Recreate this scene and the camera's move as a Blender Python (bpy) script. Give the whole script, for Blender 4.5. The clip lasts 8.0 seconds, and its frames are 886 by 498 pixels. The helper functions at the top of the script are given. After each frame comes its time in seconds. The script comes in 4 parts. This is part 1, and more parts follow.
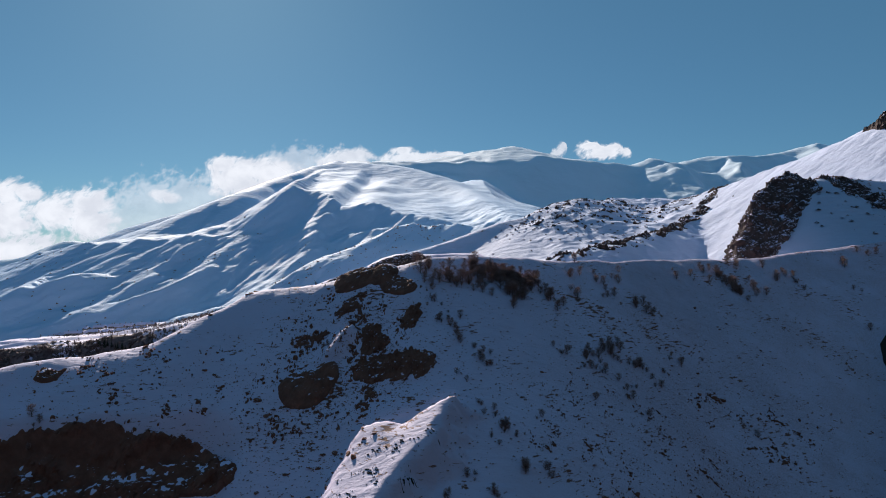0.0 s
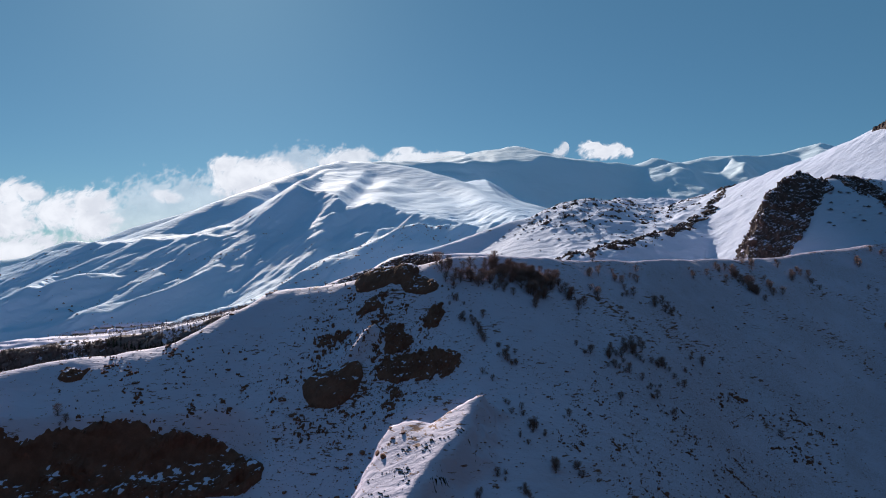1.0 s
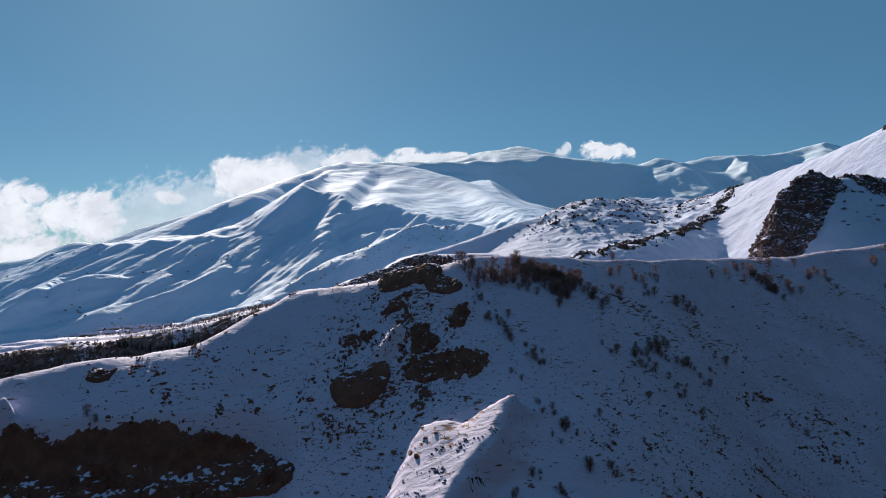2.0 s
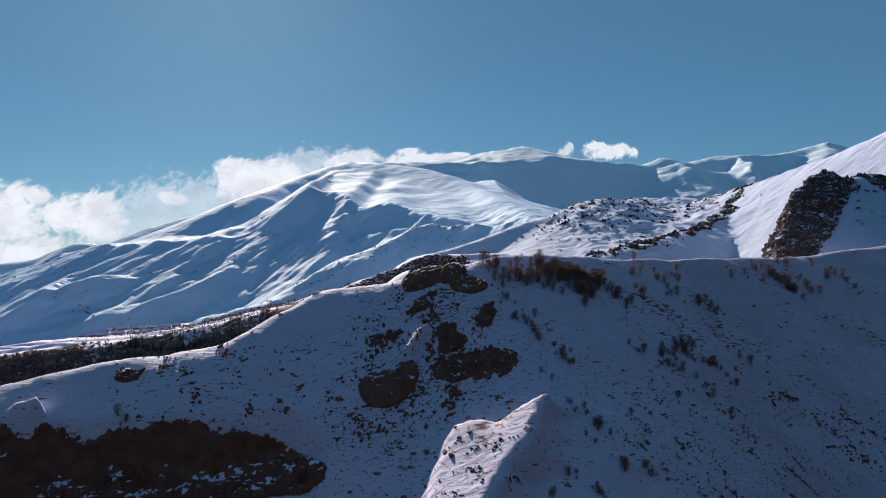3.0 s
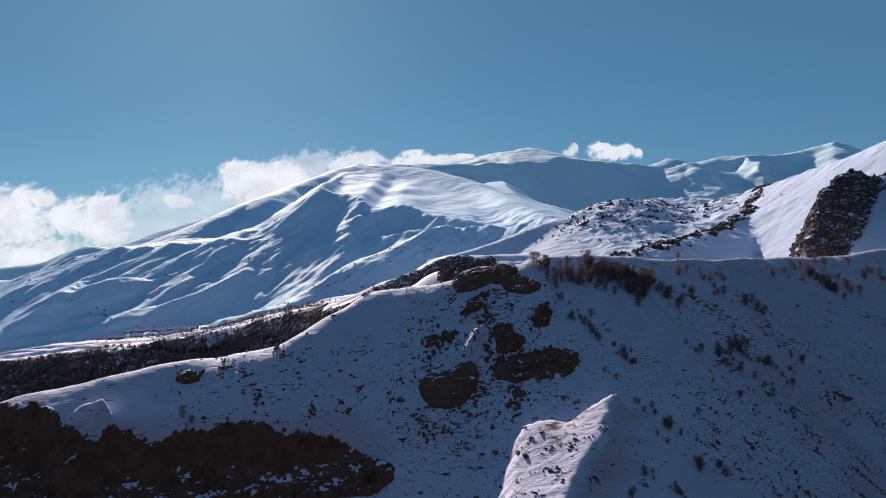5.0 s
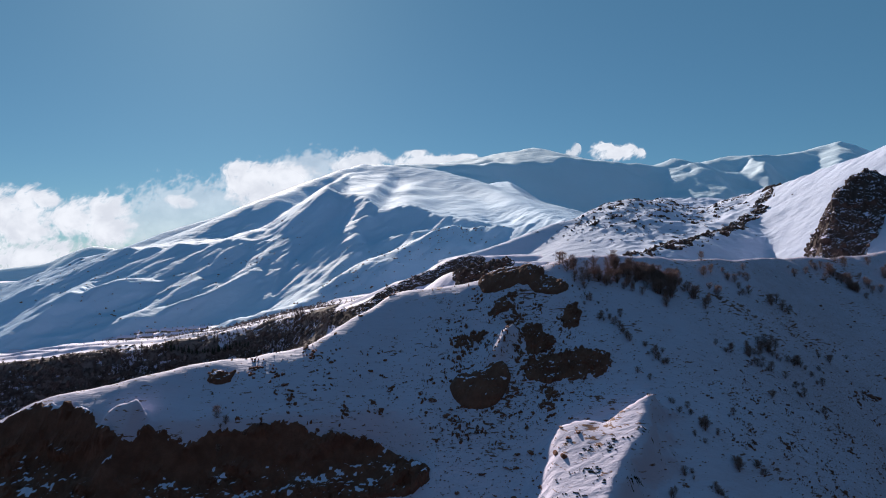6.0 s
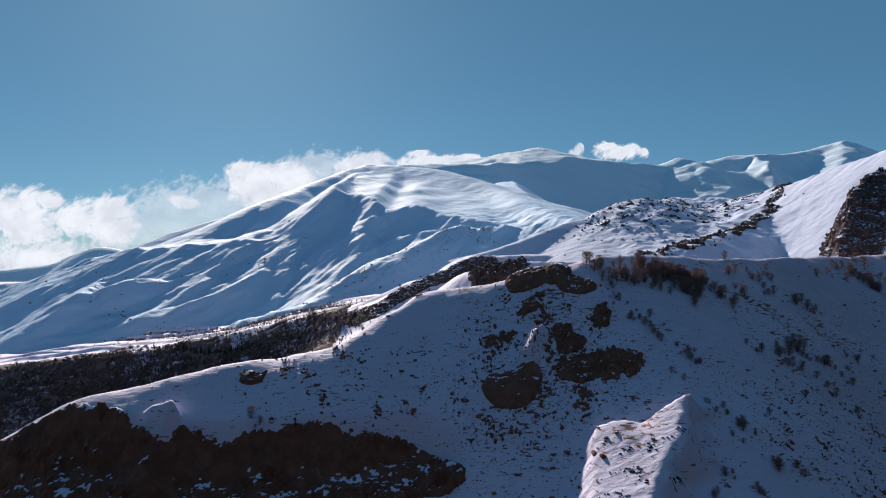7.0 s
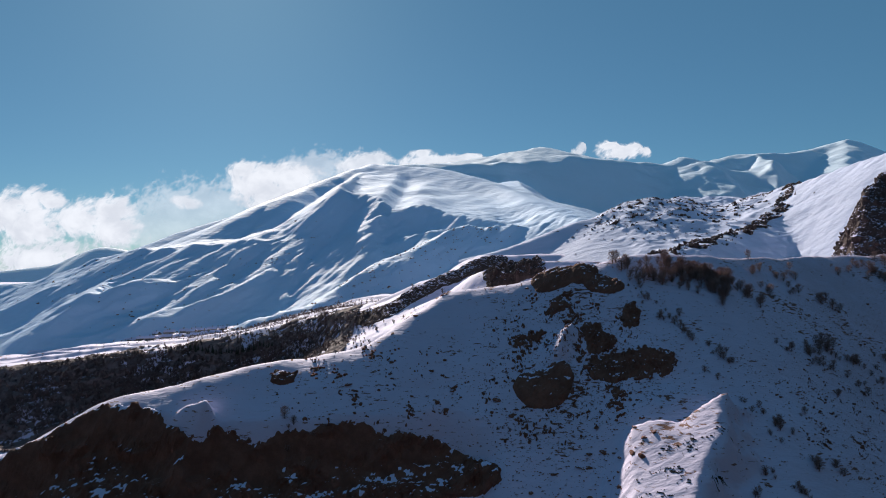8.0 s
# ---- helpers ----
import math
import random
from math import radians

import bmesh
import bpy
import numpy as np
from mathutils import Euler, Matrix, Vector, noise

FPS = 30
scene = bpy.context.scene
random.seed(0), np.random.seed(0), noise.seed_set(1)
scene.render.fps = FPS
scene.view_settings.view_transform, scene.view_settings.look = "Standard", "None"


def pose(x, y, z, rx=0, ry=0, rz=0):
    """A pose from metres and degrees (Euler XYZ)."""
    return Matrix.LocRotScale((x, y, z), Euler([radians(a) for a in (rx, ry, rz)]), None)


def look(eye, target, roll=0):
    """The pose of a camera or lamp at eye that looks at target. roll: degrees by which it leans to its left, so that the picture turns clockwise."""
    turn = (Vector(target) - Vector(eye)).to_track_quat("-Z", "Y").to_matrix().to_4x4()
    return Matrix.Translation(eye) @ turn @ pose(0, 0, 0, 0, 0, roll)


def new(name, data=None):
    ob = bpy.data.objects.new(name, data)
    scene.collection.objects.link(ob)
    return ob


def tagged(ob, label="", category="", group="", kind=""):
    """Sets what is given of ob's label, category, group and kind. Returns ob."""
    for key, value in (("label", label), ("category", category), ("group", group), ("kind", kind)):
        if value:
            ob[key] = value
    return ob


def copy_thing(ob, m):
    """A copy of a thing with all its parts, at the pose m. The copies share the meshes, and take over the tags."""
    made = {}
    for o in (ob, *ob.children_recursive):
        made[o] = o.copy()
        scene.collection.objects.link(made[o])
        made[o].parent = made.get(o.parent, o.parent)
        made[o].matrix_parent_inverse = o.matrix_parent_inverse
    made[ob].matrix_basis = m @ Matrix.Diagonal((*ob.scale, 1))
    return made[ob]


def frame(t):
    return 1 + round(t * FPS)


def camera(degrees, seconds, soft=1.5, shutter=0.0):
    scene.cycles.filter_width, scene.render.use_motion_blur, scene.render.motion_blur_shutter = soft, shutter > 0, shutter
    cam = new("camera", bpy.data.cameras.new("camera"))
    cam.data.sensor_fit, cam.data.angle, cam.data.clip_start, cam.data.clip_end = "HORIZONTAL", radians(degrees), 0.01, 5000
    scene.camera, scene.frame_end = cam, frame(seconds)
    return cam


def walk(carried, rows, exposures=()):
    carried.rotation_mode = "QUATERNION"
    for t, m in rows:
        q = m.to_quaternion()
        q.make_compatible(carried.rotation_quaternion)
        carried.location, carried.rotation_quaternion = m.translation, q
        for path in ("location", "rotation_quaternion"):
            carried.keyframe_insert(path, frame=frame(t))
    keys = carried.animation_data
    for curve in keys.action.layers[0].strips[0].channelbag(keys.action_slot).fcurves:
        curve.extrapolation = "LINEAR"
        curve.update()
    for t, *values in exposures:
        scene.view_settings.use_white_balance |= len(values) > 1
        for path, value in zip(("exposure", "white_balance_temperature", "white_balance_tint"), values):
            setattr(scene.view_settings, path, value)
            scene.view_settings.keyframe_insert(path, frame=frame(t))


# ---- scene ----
# ---------------------------------------------------------------- camera
cam = camera(70.2, 8.0, soft=1.0)
EXPOSURE, KELVIN, TINT = 0.15, 5900, 10
PATH = [
    (0, (-1.436, -0.629, 99.623), (-1.413, 1.371, 99.629), -0.4),
    (0.5, (-5.16, -0.44, 99.559), (-5.139, 1.56, 99.565), -0.4),
    (1, (-8.985, -0.254, 99.455), (-8.965, 1.745, 99.461), -0.4),
    (1.5, (-13.041, -0.121, 99.346), (-13.023, 1.879, 99.353), -0.5),
    (3, (-26.043, 0.207, 98.955), (-26.031, 2.207, 98.964), -0.6),
    (3.5, (-30.517, 0.243, 98.88), (-30.506, 2.243, 98.89), -0.7),
    (4, (-35.102, 0.317, 98.842), (-35.093, 2.316, 98.852), -0.7),
    (4.5, (-39.797, 0.313, 98.838), (-39.79, 2.313, 98.85), -0.8),
    (6, (-53.968, 0.241, 99.025), (-53.969, 2.241, 99.04), -0.9),
    (6.5, (-58.77, 0.27, 99.093), (-58.774, 2.27, 99.108), -1.0),
    (7, (-63.602, 0.366, 99.205), (-63.608, 2.365, 99.22), -1.0),
    (7.5, (-68.48, 0.435, 99.309), (-68.488, 2.435, 99.324), -1.1),
    (8, (-73.281, 0.553, 99.387), (-73.29, 2.553, 99.401), -1.1),
]
walk(cam, [(t, look(eye, target, roll)) for t, eye, target, roll in PATH], [(0.0, EXPOSURE, KELVIN, TINT), (8.0, EXPOSURE, KELVIN, TINT)])

# ---------------------------------------------------------------- sky and sun
SUN_AZ, SUN_EL = -18.5, 27.9       # degrees right of straight ahead, and above the horizon
world = bpy.data.worlds.new("sky")
scene.world = world
world.use_nodes = True
wn, wl = world.node_tree.nodes, world.node_tree.links
sky = wn.new("ShaderNodeTexSky")
sky.sky_type = "NISHITA"
sky.sun_disc = False
sky.sun_elevation = radians(SUN_EL)
sky.sun_rotation = radians(SUN_AZ)
sky.altitude = 2000
sky.air_density, sky.dust_density, sky.ozone_density = 0.9, 0.9, 3.0
wn["Background"].inputs["Strength"].default_value = 0.048
tint = wn.new("ShaderNodeMix")
tint.data_type, tint.blend_type = "RGBA", "MULTIPLY"
tint.inputs[0].default_value = 1.0
tint.inputs[7].default_value = (0.78, 1.06, 1.03, 1)
wl.new(sky.outputs[0], tint.inputs[6])
even = wn.new("ShaderNodeMix")
even.data_type = "RGBA"
even.inputs[0].default_value = 0.4
even.inputs[7].default_value = (2.0, 4.7, 6.7, 1)
wl.new(tint.outputs[2], even.inputs[6])
wl.new(even.outputs[2], wn["Background"].inputs["Color"])

sun_data = bpy.data.lights.new("sun", "SUN")
sun_data.energy, sun_data.angle, sun_data.color = 6.0, radians(0.6), (1.0, 0.83, 0.65)
sun = new("sun", sun_data)
_az, _el = radians(SUN_AZ), radians(SUN_EL)
SUN_WAY = Vector((math.sin(_az) * math.cos(_el), math.cos(_az) * math.cos(_el), math.sin(_el)))
sun.matrix_world = look(SUN_WAY * 900, (0, 0, 0))


# ---------------------------------------------------------------- materials
class Nodes:
    """A small writer of node materials."""

    def __init__(self, name):
        self.mat = bpy.data.materials.new(name)
        self.mat.use_nodes = True
        self.tree = self.mat.node_tree
        self.bsdf = self.tree.nodes["Principled BSDF"]
        self.out = self.tree.nodes["Material Output"]

    def node(self, kind, **inputs):
        n = self.tree.nodes.new("ShaderNode" + kind)
        for key, value in inputs.items():
            self.put(n, key.replace("_", " "), value)
        return n

    def put(self, n, key, value):
        sock = n.inputs[int(key)] if key.isdigit() else n.inputs[key]
        if isinstance(value, bpy.types.NodeSocket):
            self.tree.links.new(value, sock)
        else:
            sock.default_value = value

    def place(self, scale=(1, 1, 1)):
        g = self.tree.nodes.new("ShaderNodeNewGeometry")
        m = self.node("Mapping", Vector=g.outputs["Position"], Scale=scale)
        return m.outputs[0]

    def noise(self, where, scale, detail=4, rough=0.55):
        return self.node("TexNoise", Vector=where, Scale=scale, Detail=detail, Roughness=rough).outputs[0]

    def ramp(self, value, a, b, low=0.0, high=1.0):
        n = self.node("MapRange", Value=value)
        n.interpolation_type = "SMOOTHSTEP"
        for key, v in (("From Min", a), ("From Max", b), ("To Min", low), ("To Max", high)):
            n.inputs[key].default_value = v
        return n.outputs[0]

    def maths(self, op, a, b=0.0):
        n = self.tree.nodes.new("ShaderNodeMath")
        n.operation = op
        self.put(n, "0", a)
        self.put(n, "1", b)
        return n.outputs[0]

    def mix(self, fac, a, b):
        n = self.tree.nodes.new("ShaderNodeMix")
        n.data_type = "RGBA"
        for i, v in ((0, fac), (6, a), (7, b)):
            if isinstance(v, bpy.types.NodeSocket):
                self.tree.links.new(v, n.inputs[i])
            else:
                n.inputs[i].default_value = v if i == 0 else (*v, 1)
        return n.outputs[2]

    def up(self):
        g = self.tree.nodes.new("ShaderNodeNewGeometry")
        return self.node("SeparateXYZ", Vector=g.outputs["Normal"]).outputs[2]

    def bump(self, height, strength, distance):
        return self.node("Bump", Strength=strength, Distance=distance, Height=height).outputs[0]

    def done(self, colour, rough=0.7, normal=None):
        self.put(self.bsdf, "Base Color", colour if isinstance(colour, bpy.types.NodeSocket) else (*colour, 1))
        self.put(self.bsdf, "Roughness", rough)
        self.put(self.bsdf, "Specular IOR Level", 0.25)
        if normal is not None:
            self.put(self.bsdf, "Normal", normal)
        return self.mat


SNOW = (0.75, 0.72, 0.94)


def snow_material(name, grass=0.0, size=1.0, ripple=0.3, tone=SNOW, thin=0.0):
    """Wind-packed snow; grass: how much dead grass and earth shows through it in short level streaks."""
    k = Nodes(name)
    p = k.place()
    broad = k.noise(p, 0.02 / size, 3)
    grain = k.noise(p, 0.6 / size, 6, 0.6)
    colour = k.mix(k.ramp(broad, 0.35, 0.7), tone, tuple(0.92 * c for c in tone))
    if grass > 0:
        streak = k.noise(k.place((0.30, 0.30, 1.5)), 1.0 / size, 5, 0.62)
        patch = k.noise(k.place((1, 1.2, 1)), 0.035 / size, 4, 0.6)
        cover = k.maths("ADD", streak, k.maths("MULTIPLY", k.maths("SUBTRACT", patch, 0.5), 0.6))
        bare = k.ramp(cover, 0.73 - grass, 0.79 - grass)
        earth = k.mix(grain, (0.15, 0.070, 0.050), (0.24, 0.120, 0.088))
        if thin > 0:
            east = k.ramp(k.node("SeparateXYZ", Vector=p).outputs[0], 0.0, 90.0)
            stalks = k.ramp(k.noise(k.place((1, 1, 2.5)), 2.2, 4, 0.7), 0.40, 0.62)
            some = k.ramp(k.noise(p, 0.05, 4, 0.6), 0.30, 0.60, 0.35, 1.0)
            colour = k.mix(k.maths("MULTIPLY", k.maths("MULTIPLY", stalks, some), k.maths("MULTIPLY", east, thin)), colour, earth)
        colour = k.mix(bare, colour, earth)
    wind = k.noise(k.place((0.5, 1.4, 1.0)), 0.35 / size, 6, 0.6)
    return k.done(colour, 0.75, k.bump(wind, ripple, 0.6 * size))


def rock_material(name, dark, pale, snow_at=0.72, size=1.0):
    """Broken rock, with snow held on the ledges that face up."""
    k = Nodes(name)
    p = k.place()
    stain = k.noise(p, 0.22 / size, 5, 0.6)
    grain = k.noise(p, 1.8 / size, 6, 0.7)
    colour = k.mix(k.ramp(stain, 0.35, 0.68), dark, pale)
    colour = k.mix(k.maths("MULTIPLY", grain, 0.5), colour, tuple(c * 0.4 for c in dark))
    drift = k.maths("SUBTRACT", k.noise(p, 0.16 / size, 4, 0.6), 0.5)
    dust = k.maths("SUBTRACT", k.noise(p, 1.3 / size, 4, 0.6), 0.5)
    hold = k.maths("ADD", k.up(), k.maths("ADD", k.maths("MULTIPLY", drift, 0.55), k.maths("MULTIPLY", dust, 0.6)))
    colour = k.mix(k.ramp(hold, snow_at, snow_at + 0.06), colour, SNOW)
    return k.done(colour, 0.9, k.bump(grain, 0.9, 0.5 * size))


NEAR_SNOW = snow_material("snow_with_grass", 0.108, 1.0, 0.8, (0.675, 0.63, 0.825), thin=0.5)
# The blue of haze and shade is put into the two far snow tones.
HAZED_RANGE_SNOW = snow_material("hazed_range_snow", 0.0, 9.0, 0.5, (0.70, 0.84, 0.98))
HAZED_FAR_SNOW = snow_material("hazed_mountain_snow", 0.0, 6.0, 0.5, (0.56, 0.73, 0.96))
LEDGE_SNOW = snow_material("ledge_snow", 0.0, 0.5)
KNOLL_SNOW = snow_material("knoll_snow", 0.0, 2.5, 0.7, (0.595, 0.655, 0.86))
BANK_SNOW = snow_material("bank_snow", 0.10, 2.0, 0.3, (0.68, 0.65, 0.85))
TURF = rock_material("turf_and_stones", (0.21, 0.088, 0.060), (0.31, 0.145, 0.102), 1.02, 0.5)
BROWN_ROCK = rock_material("brown_rock", (0.20, 0.092, 0.066), (0.29, 0.140, 0.100), 0.98)
# Dark cover for the added slope that blocks sky light out of view.
SKY_BLOCK_DARK = rock_material("bare_woods", (0.018, 0.015, 0.012), (0.045, 0.036, 0.028), 1.2, 12.0)
DARK_STONE = rock_material("dark_stones", (0.030, 0.024, 0.022), (0.060, 0.048, 0.044), 1.05, 0.5)
CRAG_ROCK = rock_material("dark_crag", (0.075, 0.052, 0.050), (0.135, 0.096, 0.090), 0.70, 1.0)
GREY_ROCK = rock_material("grey_rock", (0.060, 0.040, 0.036), (0.115, 0.080, 0.072), 0.84, 1.0)


# ---------------------------------------------------------------- land forms
def grain2(x, y, seed):
    """Smooth gradient noise on the plane, about -0.7 to 0.7."""
    xi, yi = np.floor(x).astype(np.int64), np.floor(y).astype(np.int64)
    fx, fy = x - xi, y - yi

    def corner(i, j):
        h = ((xi + i) * 374761393 + (yi + j) * 668265263 + seed * 974634777) & 0x7FFFFFFF
        h = ((h ^ (h >> 13)) * 1274126177) & 0x7FFFFFFF
        a = (h ^ (h >> 16)) % 4096 * (2 * np.pi / 4096)
        return np.cos(a) * (fx - i) + np.sin(a) * (fy - j)

    u, v = fx * fx * fx * (fx * (fx * 6 - 15) + 10), fy * fy * fy * (fy * (fy * 6 - 15) + 10)
    low = corner(0, 0) * (1 - u) + corner(1, 0) * u
    return low * (1 - v) + (corner(0, 1) * (1 - u) + corner(1, 1) * u) * v


def fbm(x, y, size, octaves=4, seed=0, rough=0.5):
    out, amp = 0.0, 1.0
    for o in range(octaves):
        out = out + amp * grain2(x / size + 17.3 * o, y / size - 9.1 * o, seed + o)
        size, amp = size / 2.03, amp * rough
    return out


def crags(x, y, size, octaves=4, seed=0):
    """Ridged noise, 0 to about 1, with sharp crests."""
    out, amp, total = 0.0, 1.0, 0.0
    for o in range(octaves):
        out = out + amp * (1 - np.abs(grain2(x / size, y / size, seed + o)) * 2.2)
        total += amp
        size, amp = size / 2.1, amp * 0.55
    return out / total


def along(x, xs, vs):
    """A smooth curve through (xs, vs), taken at x."""
    xs, vs = np.asarray(xs, float), np.asarray(vs, float)
    d = np.diff(vs) / np.diff(xs)
    m = np.concatenate(([d[0]], np.where(d[:-1] * d[1:] > 0, 2 * d[:-1] * d[1:] / (d[:-1] + d[1:] + 1e-12), 0), [d[-1]]))
    x = np.clip(x, xs[0], xs[-1])
    i = np.clip(np.searchsorted(xs, x) - 1, 0, len(xs) - 2)
    h = xs[i + 1] - xs[i]
    t = (x - xs[i]) / h
    return (vs[i] * (1 + 2 * t) + h * m[i] * t) * (1 - t) ** 2 + (vs[i + 1] * (3 - 2 * t) + h * m[i + 1] * (t - 1)) * t * t


def step(a, b, x):
    t = np.clip((x - a) / (b - a), 0, 1)
    return t * t * (3 - 2 * t)


def ridge(x, y, crest, left, right, bend=6.0, reach=26, ends=0.0):
    """The height of a ridge whose crest runs through the points of crest; left and right: the falls on either hand of its way; bend: how round its crest is; ends: how far its ends sink, the first most."""
    p = np.asarray(crest, float)
    u = np.linspace(0, len(p) - 1, reach)
    s = np.stack([along(u, np.arange(len(p)), p[:, c]) for c in range(3)], 1) if len(p) > 2 else p[0] + (p[1] - p[0]) * u[:, None]
    run = np.linspace(0, 1, reach)
    s[:, 2] -= ends * ((1 - run) ** 4 + 0.35 * run ** 6)
    w = np.gradient(s[:, :2], axis=0)
    best = np.full(np.shape(x), -1e9)
    for (sx, sy, sz), (wx, wy) in zip(s, w):
        dx, dy = x - sx, y - sy
        d2 = dx * dx + dy * dy
        side = (wx * dy - wy * dx) / (np.sqrt(d2) * math.hypot(wx, wy) + 1e-9)
        fall = right + (left - right) * step(-0.35, 0.35, side)
        best = np.maximum(best, sz - fall * (np.sqrt(d2 + bend * bend) - bend))
    return best


def blend(k, *forms):
    """The highest of the forms, with soft valleys between them."""
    top = forms[0]
    for f in forms[1:]:
        d = np.abs(top - f)
        top = np.maximum(top, f) + 0.25 * np.maximum(k - d, 0) ** 2 / k
    return top


# the near hill: its crest seen from above, the crest's height, and the fall of the slope in front
NX = (-340, -208, -176, -155, -129, -105, -84, -71, -49, -14, 5, 29, 56, 87, 126, 162, 224, 287, 340)
NY = (160, 190, 197, 201, 213, 220, 238, 248, 248, 246, 255, 265, 280, 300, 330, 350, 385, 400, 405)
NZ = (-10, 41, 56, 60, 64, 66.5, 77, 84, 87.0, 95.4, 97.4, 96.6, 95, 94.4, 94, 93.8, 97, 103, 106)
SX = (-340, -180, -140, -105, -75, -45, -14, 15, 60, 95, 130, 200, 340)
SF = (0.60, 0.60, 0.61, 0.65, 0.71, 0.76, 0.65, 0.575, 0.585, 0.64, 0.60, 0.62, 0.66)
CX = (-340, -208, -176, -150, -128, -105, -85, -66, -56, 0)
CD = (0, 3, 5, 16, 25, 28, 42, 52, 56, 58)       # how far before the crest the cliff breaks off
CK = (12, 12, 12, 13, 12, 12, 10, 7, 0, 0)       # and how far it drops


def near_height(x, y):
    c, z, f = along(x, NX, NY), along(x, NX, NZ), along(x, SX, SF)
    d = c - y
    r = along(x, (-340, -150, -90, -40, 20, 340), (3, 3.5, 5, 3, 2, 2.5))
    fall = np.where(d > 0, f, 0.42) * (np.sqrt(d * d + r * r) - r)
    b = along(x, CX, CD)
    fall = fall + along(x, CX, CK) * step(b, b + 9, d)
    h = z - fall
    h = h - 3.0 * np.exp(-((x + 22) / 16) ** 2 - ((y - 205) / 22) ** 2)
    h = h + spur(x, y, (-29.5, 219), (-37, 210), 4.4, 8, 4)
    h = h + spur(x, y, (-143.5, 187), (-149, 178), 7.0, 10, 6)
    lit = np.exp(-((x + 10) / 16) ** 2 - ((y - 156) / 22) ** 2)
    h = h + fbm(x, y, 38, 3, 5) * 1.6 + fbm(x, y, 7, 4, 9) * 0.35
    h = blend(1.2, h - 2.2 * np.exp(-((x + 9) / 10) ** 2 - ((y - 193) / 10) ** 2), sunlit_face(x, y))
    return h + lit * fbm(0.6 * x + 0.5 * y, 0.8 * y - 0.4 * x, 2.2, 3, 33, 0.6) * 0.3


def sunlit_face(x, y):
    """The tilted face on the lower hill that stands out into the sun: a ridge line on its east, a rocky rib on its west."""
    face = 57.2 + 0.41 * (x + 0.5) + 0.34 * (y - 173.8)
    east = ((x + 0.5) * 25.0 - (y - 173.8) * 15.9) / 29.6 + 1.5 * fbm(x - 0.5 * y, 0.5 * x + y, 6, 4, 31, 0.6)
    west = (-(x + 19.3) * 31.3 + (y - 186.0) * 9.7) / 32.8 + 1.2 * fbm(x, y, 5, 4, 32, 0.6)
    east = east - 2.2 * np.exp(-((y - 163) / 8) ** 2)
    north = (-(x + 0.5) * 3.0 + (y - 173.8) * 11.0) / 11.4
    swell = 1.6 * np.exp(-((x + 18) / 9) ** 2 - ((y - 176) / 12) ** 2) - 1.5 * np.exp(-((x + 11) / 3.2) ** 2 - ((y - 174) / 5) ** 2)
    return face + 0.4 + swell - 0.5 * np.maximum(0, east) - 1.4 * np.maximum(0, east - 2.5) - 0.9 * np.maximum(0, west) - 2.0 * np.maximum(0, north - 1.0 - 0.5 * np.maximum(0, -9 - x))


def spur(x, y, top, foot, high, west, east):
    """A nose of ground that runs down from top to foot, gentle on its west side and steep on its east."""
    ax, ay = foot[0] - top[0], foot[1] - top[1]
    n = math.hypot(ax, ay)
    t = ((x - top[0]) * ax + (y - top[1]) * ay) / n
    u = ((x - top[0]) * -ay + (y - top[1]) * ax) / n
    u = u + 1.2 * fbm(x, y, 5, 3, 31)
    west = west * (0.3 + 0.7 * step(-0.05 * n, 0.45 * n, t))
    rise = np.where(u < 0, np.clip(1 + u / west, 0, 1), np.clip(1 - u / east, 0, 1))
    return high * rise * step(-0.12 * n, 0.18 * n, t) * (1 - step(1.0 * n, 1.6 * n, t))


# the far bank: the edge of the fields across the ravine, its height, and the steep wooded side below it
BX = (-4800, -1500, -700, -472, -421, -329, -246, -198, -149, -120, -96, -68, -30, 30, 120, 4800)
BY = (560, 560, 560, 565, 570, 590, 615, 600, 545, 520, 530, 560, 605, 640, 600, 600)
BZ = (-60, -50, -24, 1, 8, 16, 31, 42, 50, 60, 72, 84, 95, 95, 92, 90)


def valley_height(x, y):
    """The ravine behind the near hill, the bank across it and the valley fields."""
    c, z = along(x, BX, BY), along(x, BX, BZ)
    d = c - y
    fall = np.where(d > 0, 0.62, 0.0) * (np.sqrt(d * d + 16) - 4)
    flat = along(x, (-700, -450, -300, -150, 4800), (-24, -1, 12, 45, 60)) + 0.01 * (y - 700)
    h = np.where(d > 0, z - fall, z + (flat - z) * step(20, 170, -d))
    h = np.maximum(h, -42)
    h = blend(8, h, ridge(x, y, [(-78, 480, 66), (-44, 446, 85), (0, 434, 92), (60, 440, 91)], 0.4, 0.9, 6))
    h = h + fbm(x, y, 60, 4, 21) * 3.5 * step(300, 420, y) + fbm(x, y, 11, 3, 23) * 0.5
    q = (y + 0.22 * x + 14 * fbm(x, y, 120, 3, 27)) / 52
    tread = q - np.floor(q)
    rise = 4.0
    h = h + np.where(d < 0, rise, 0) * (step(0.0, 0.16, tread) - tread) * step(0, 40, -d)
    away = step(1000, 3000, np.hypot(x, y))
    return h * (1 - away) + 30 * away


def sky_block_height(x, y):
    """An unseen dark slope, added behind the camera and rightwards to block sky light."""
    return ridge(x, y, [(-3000, -700, 420), (-800, -520, 430), (0, -480, 450), (600, -480, 520), (950, -250, 760), (1150, 150, 860), (1500, 500, 800)], 0.9, 0.9, 20, 80) + fbm(x, y, 90, 4, 81) * 14


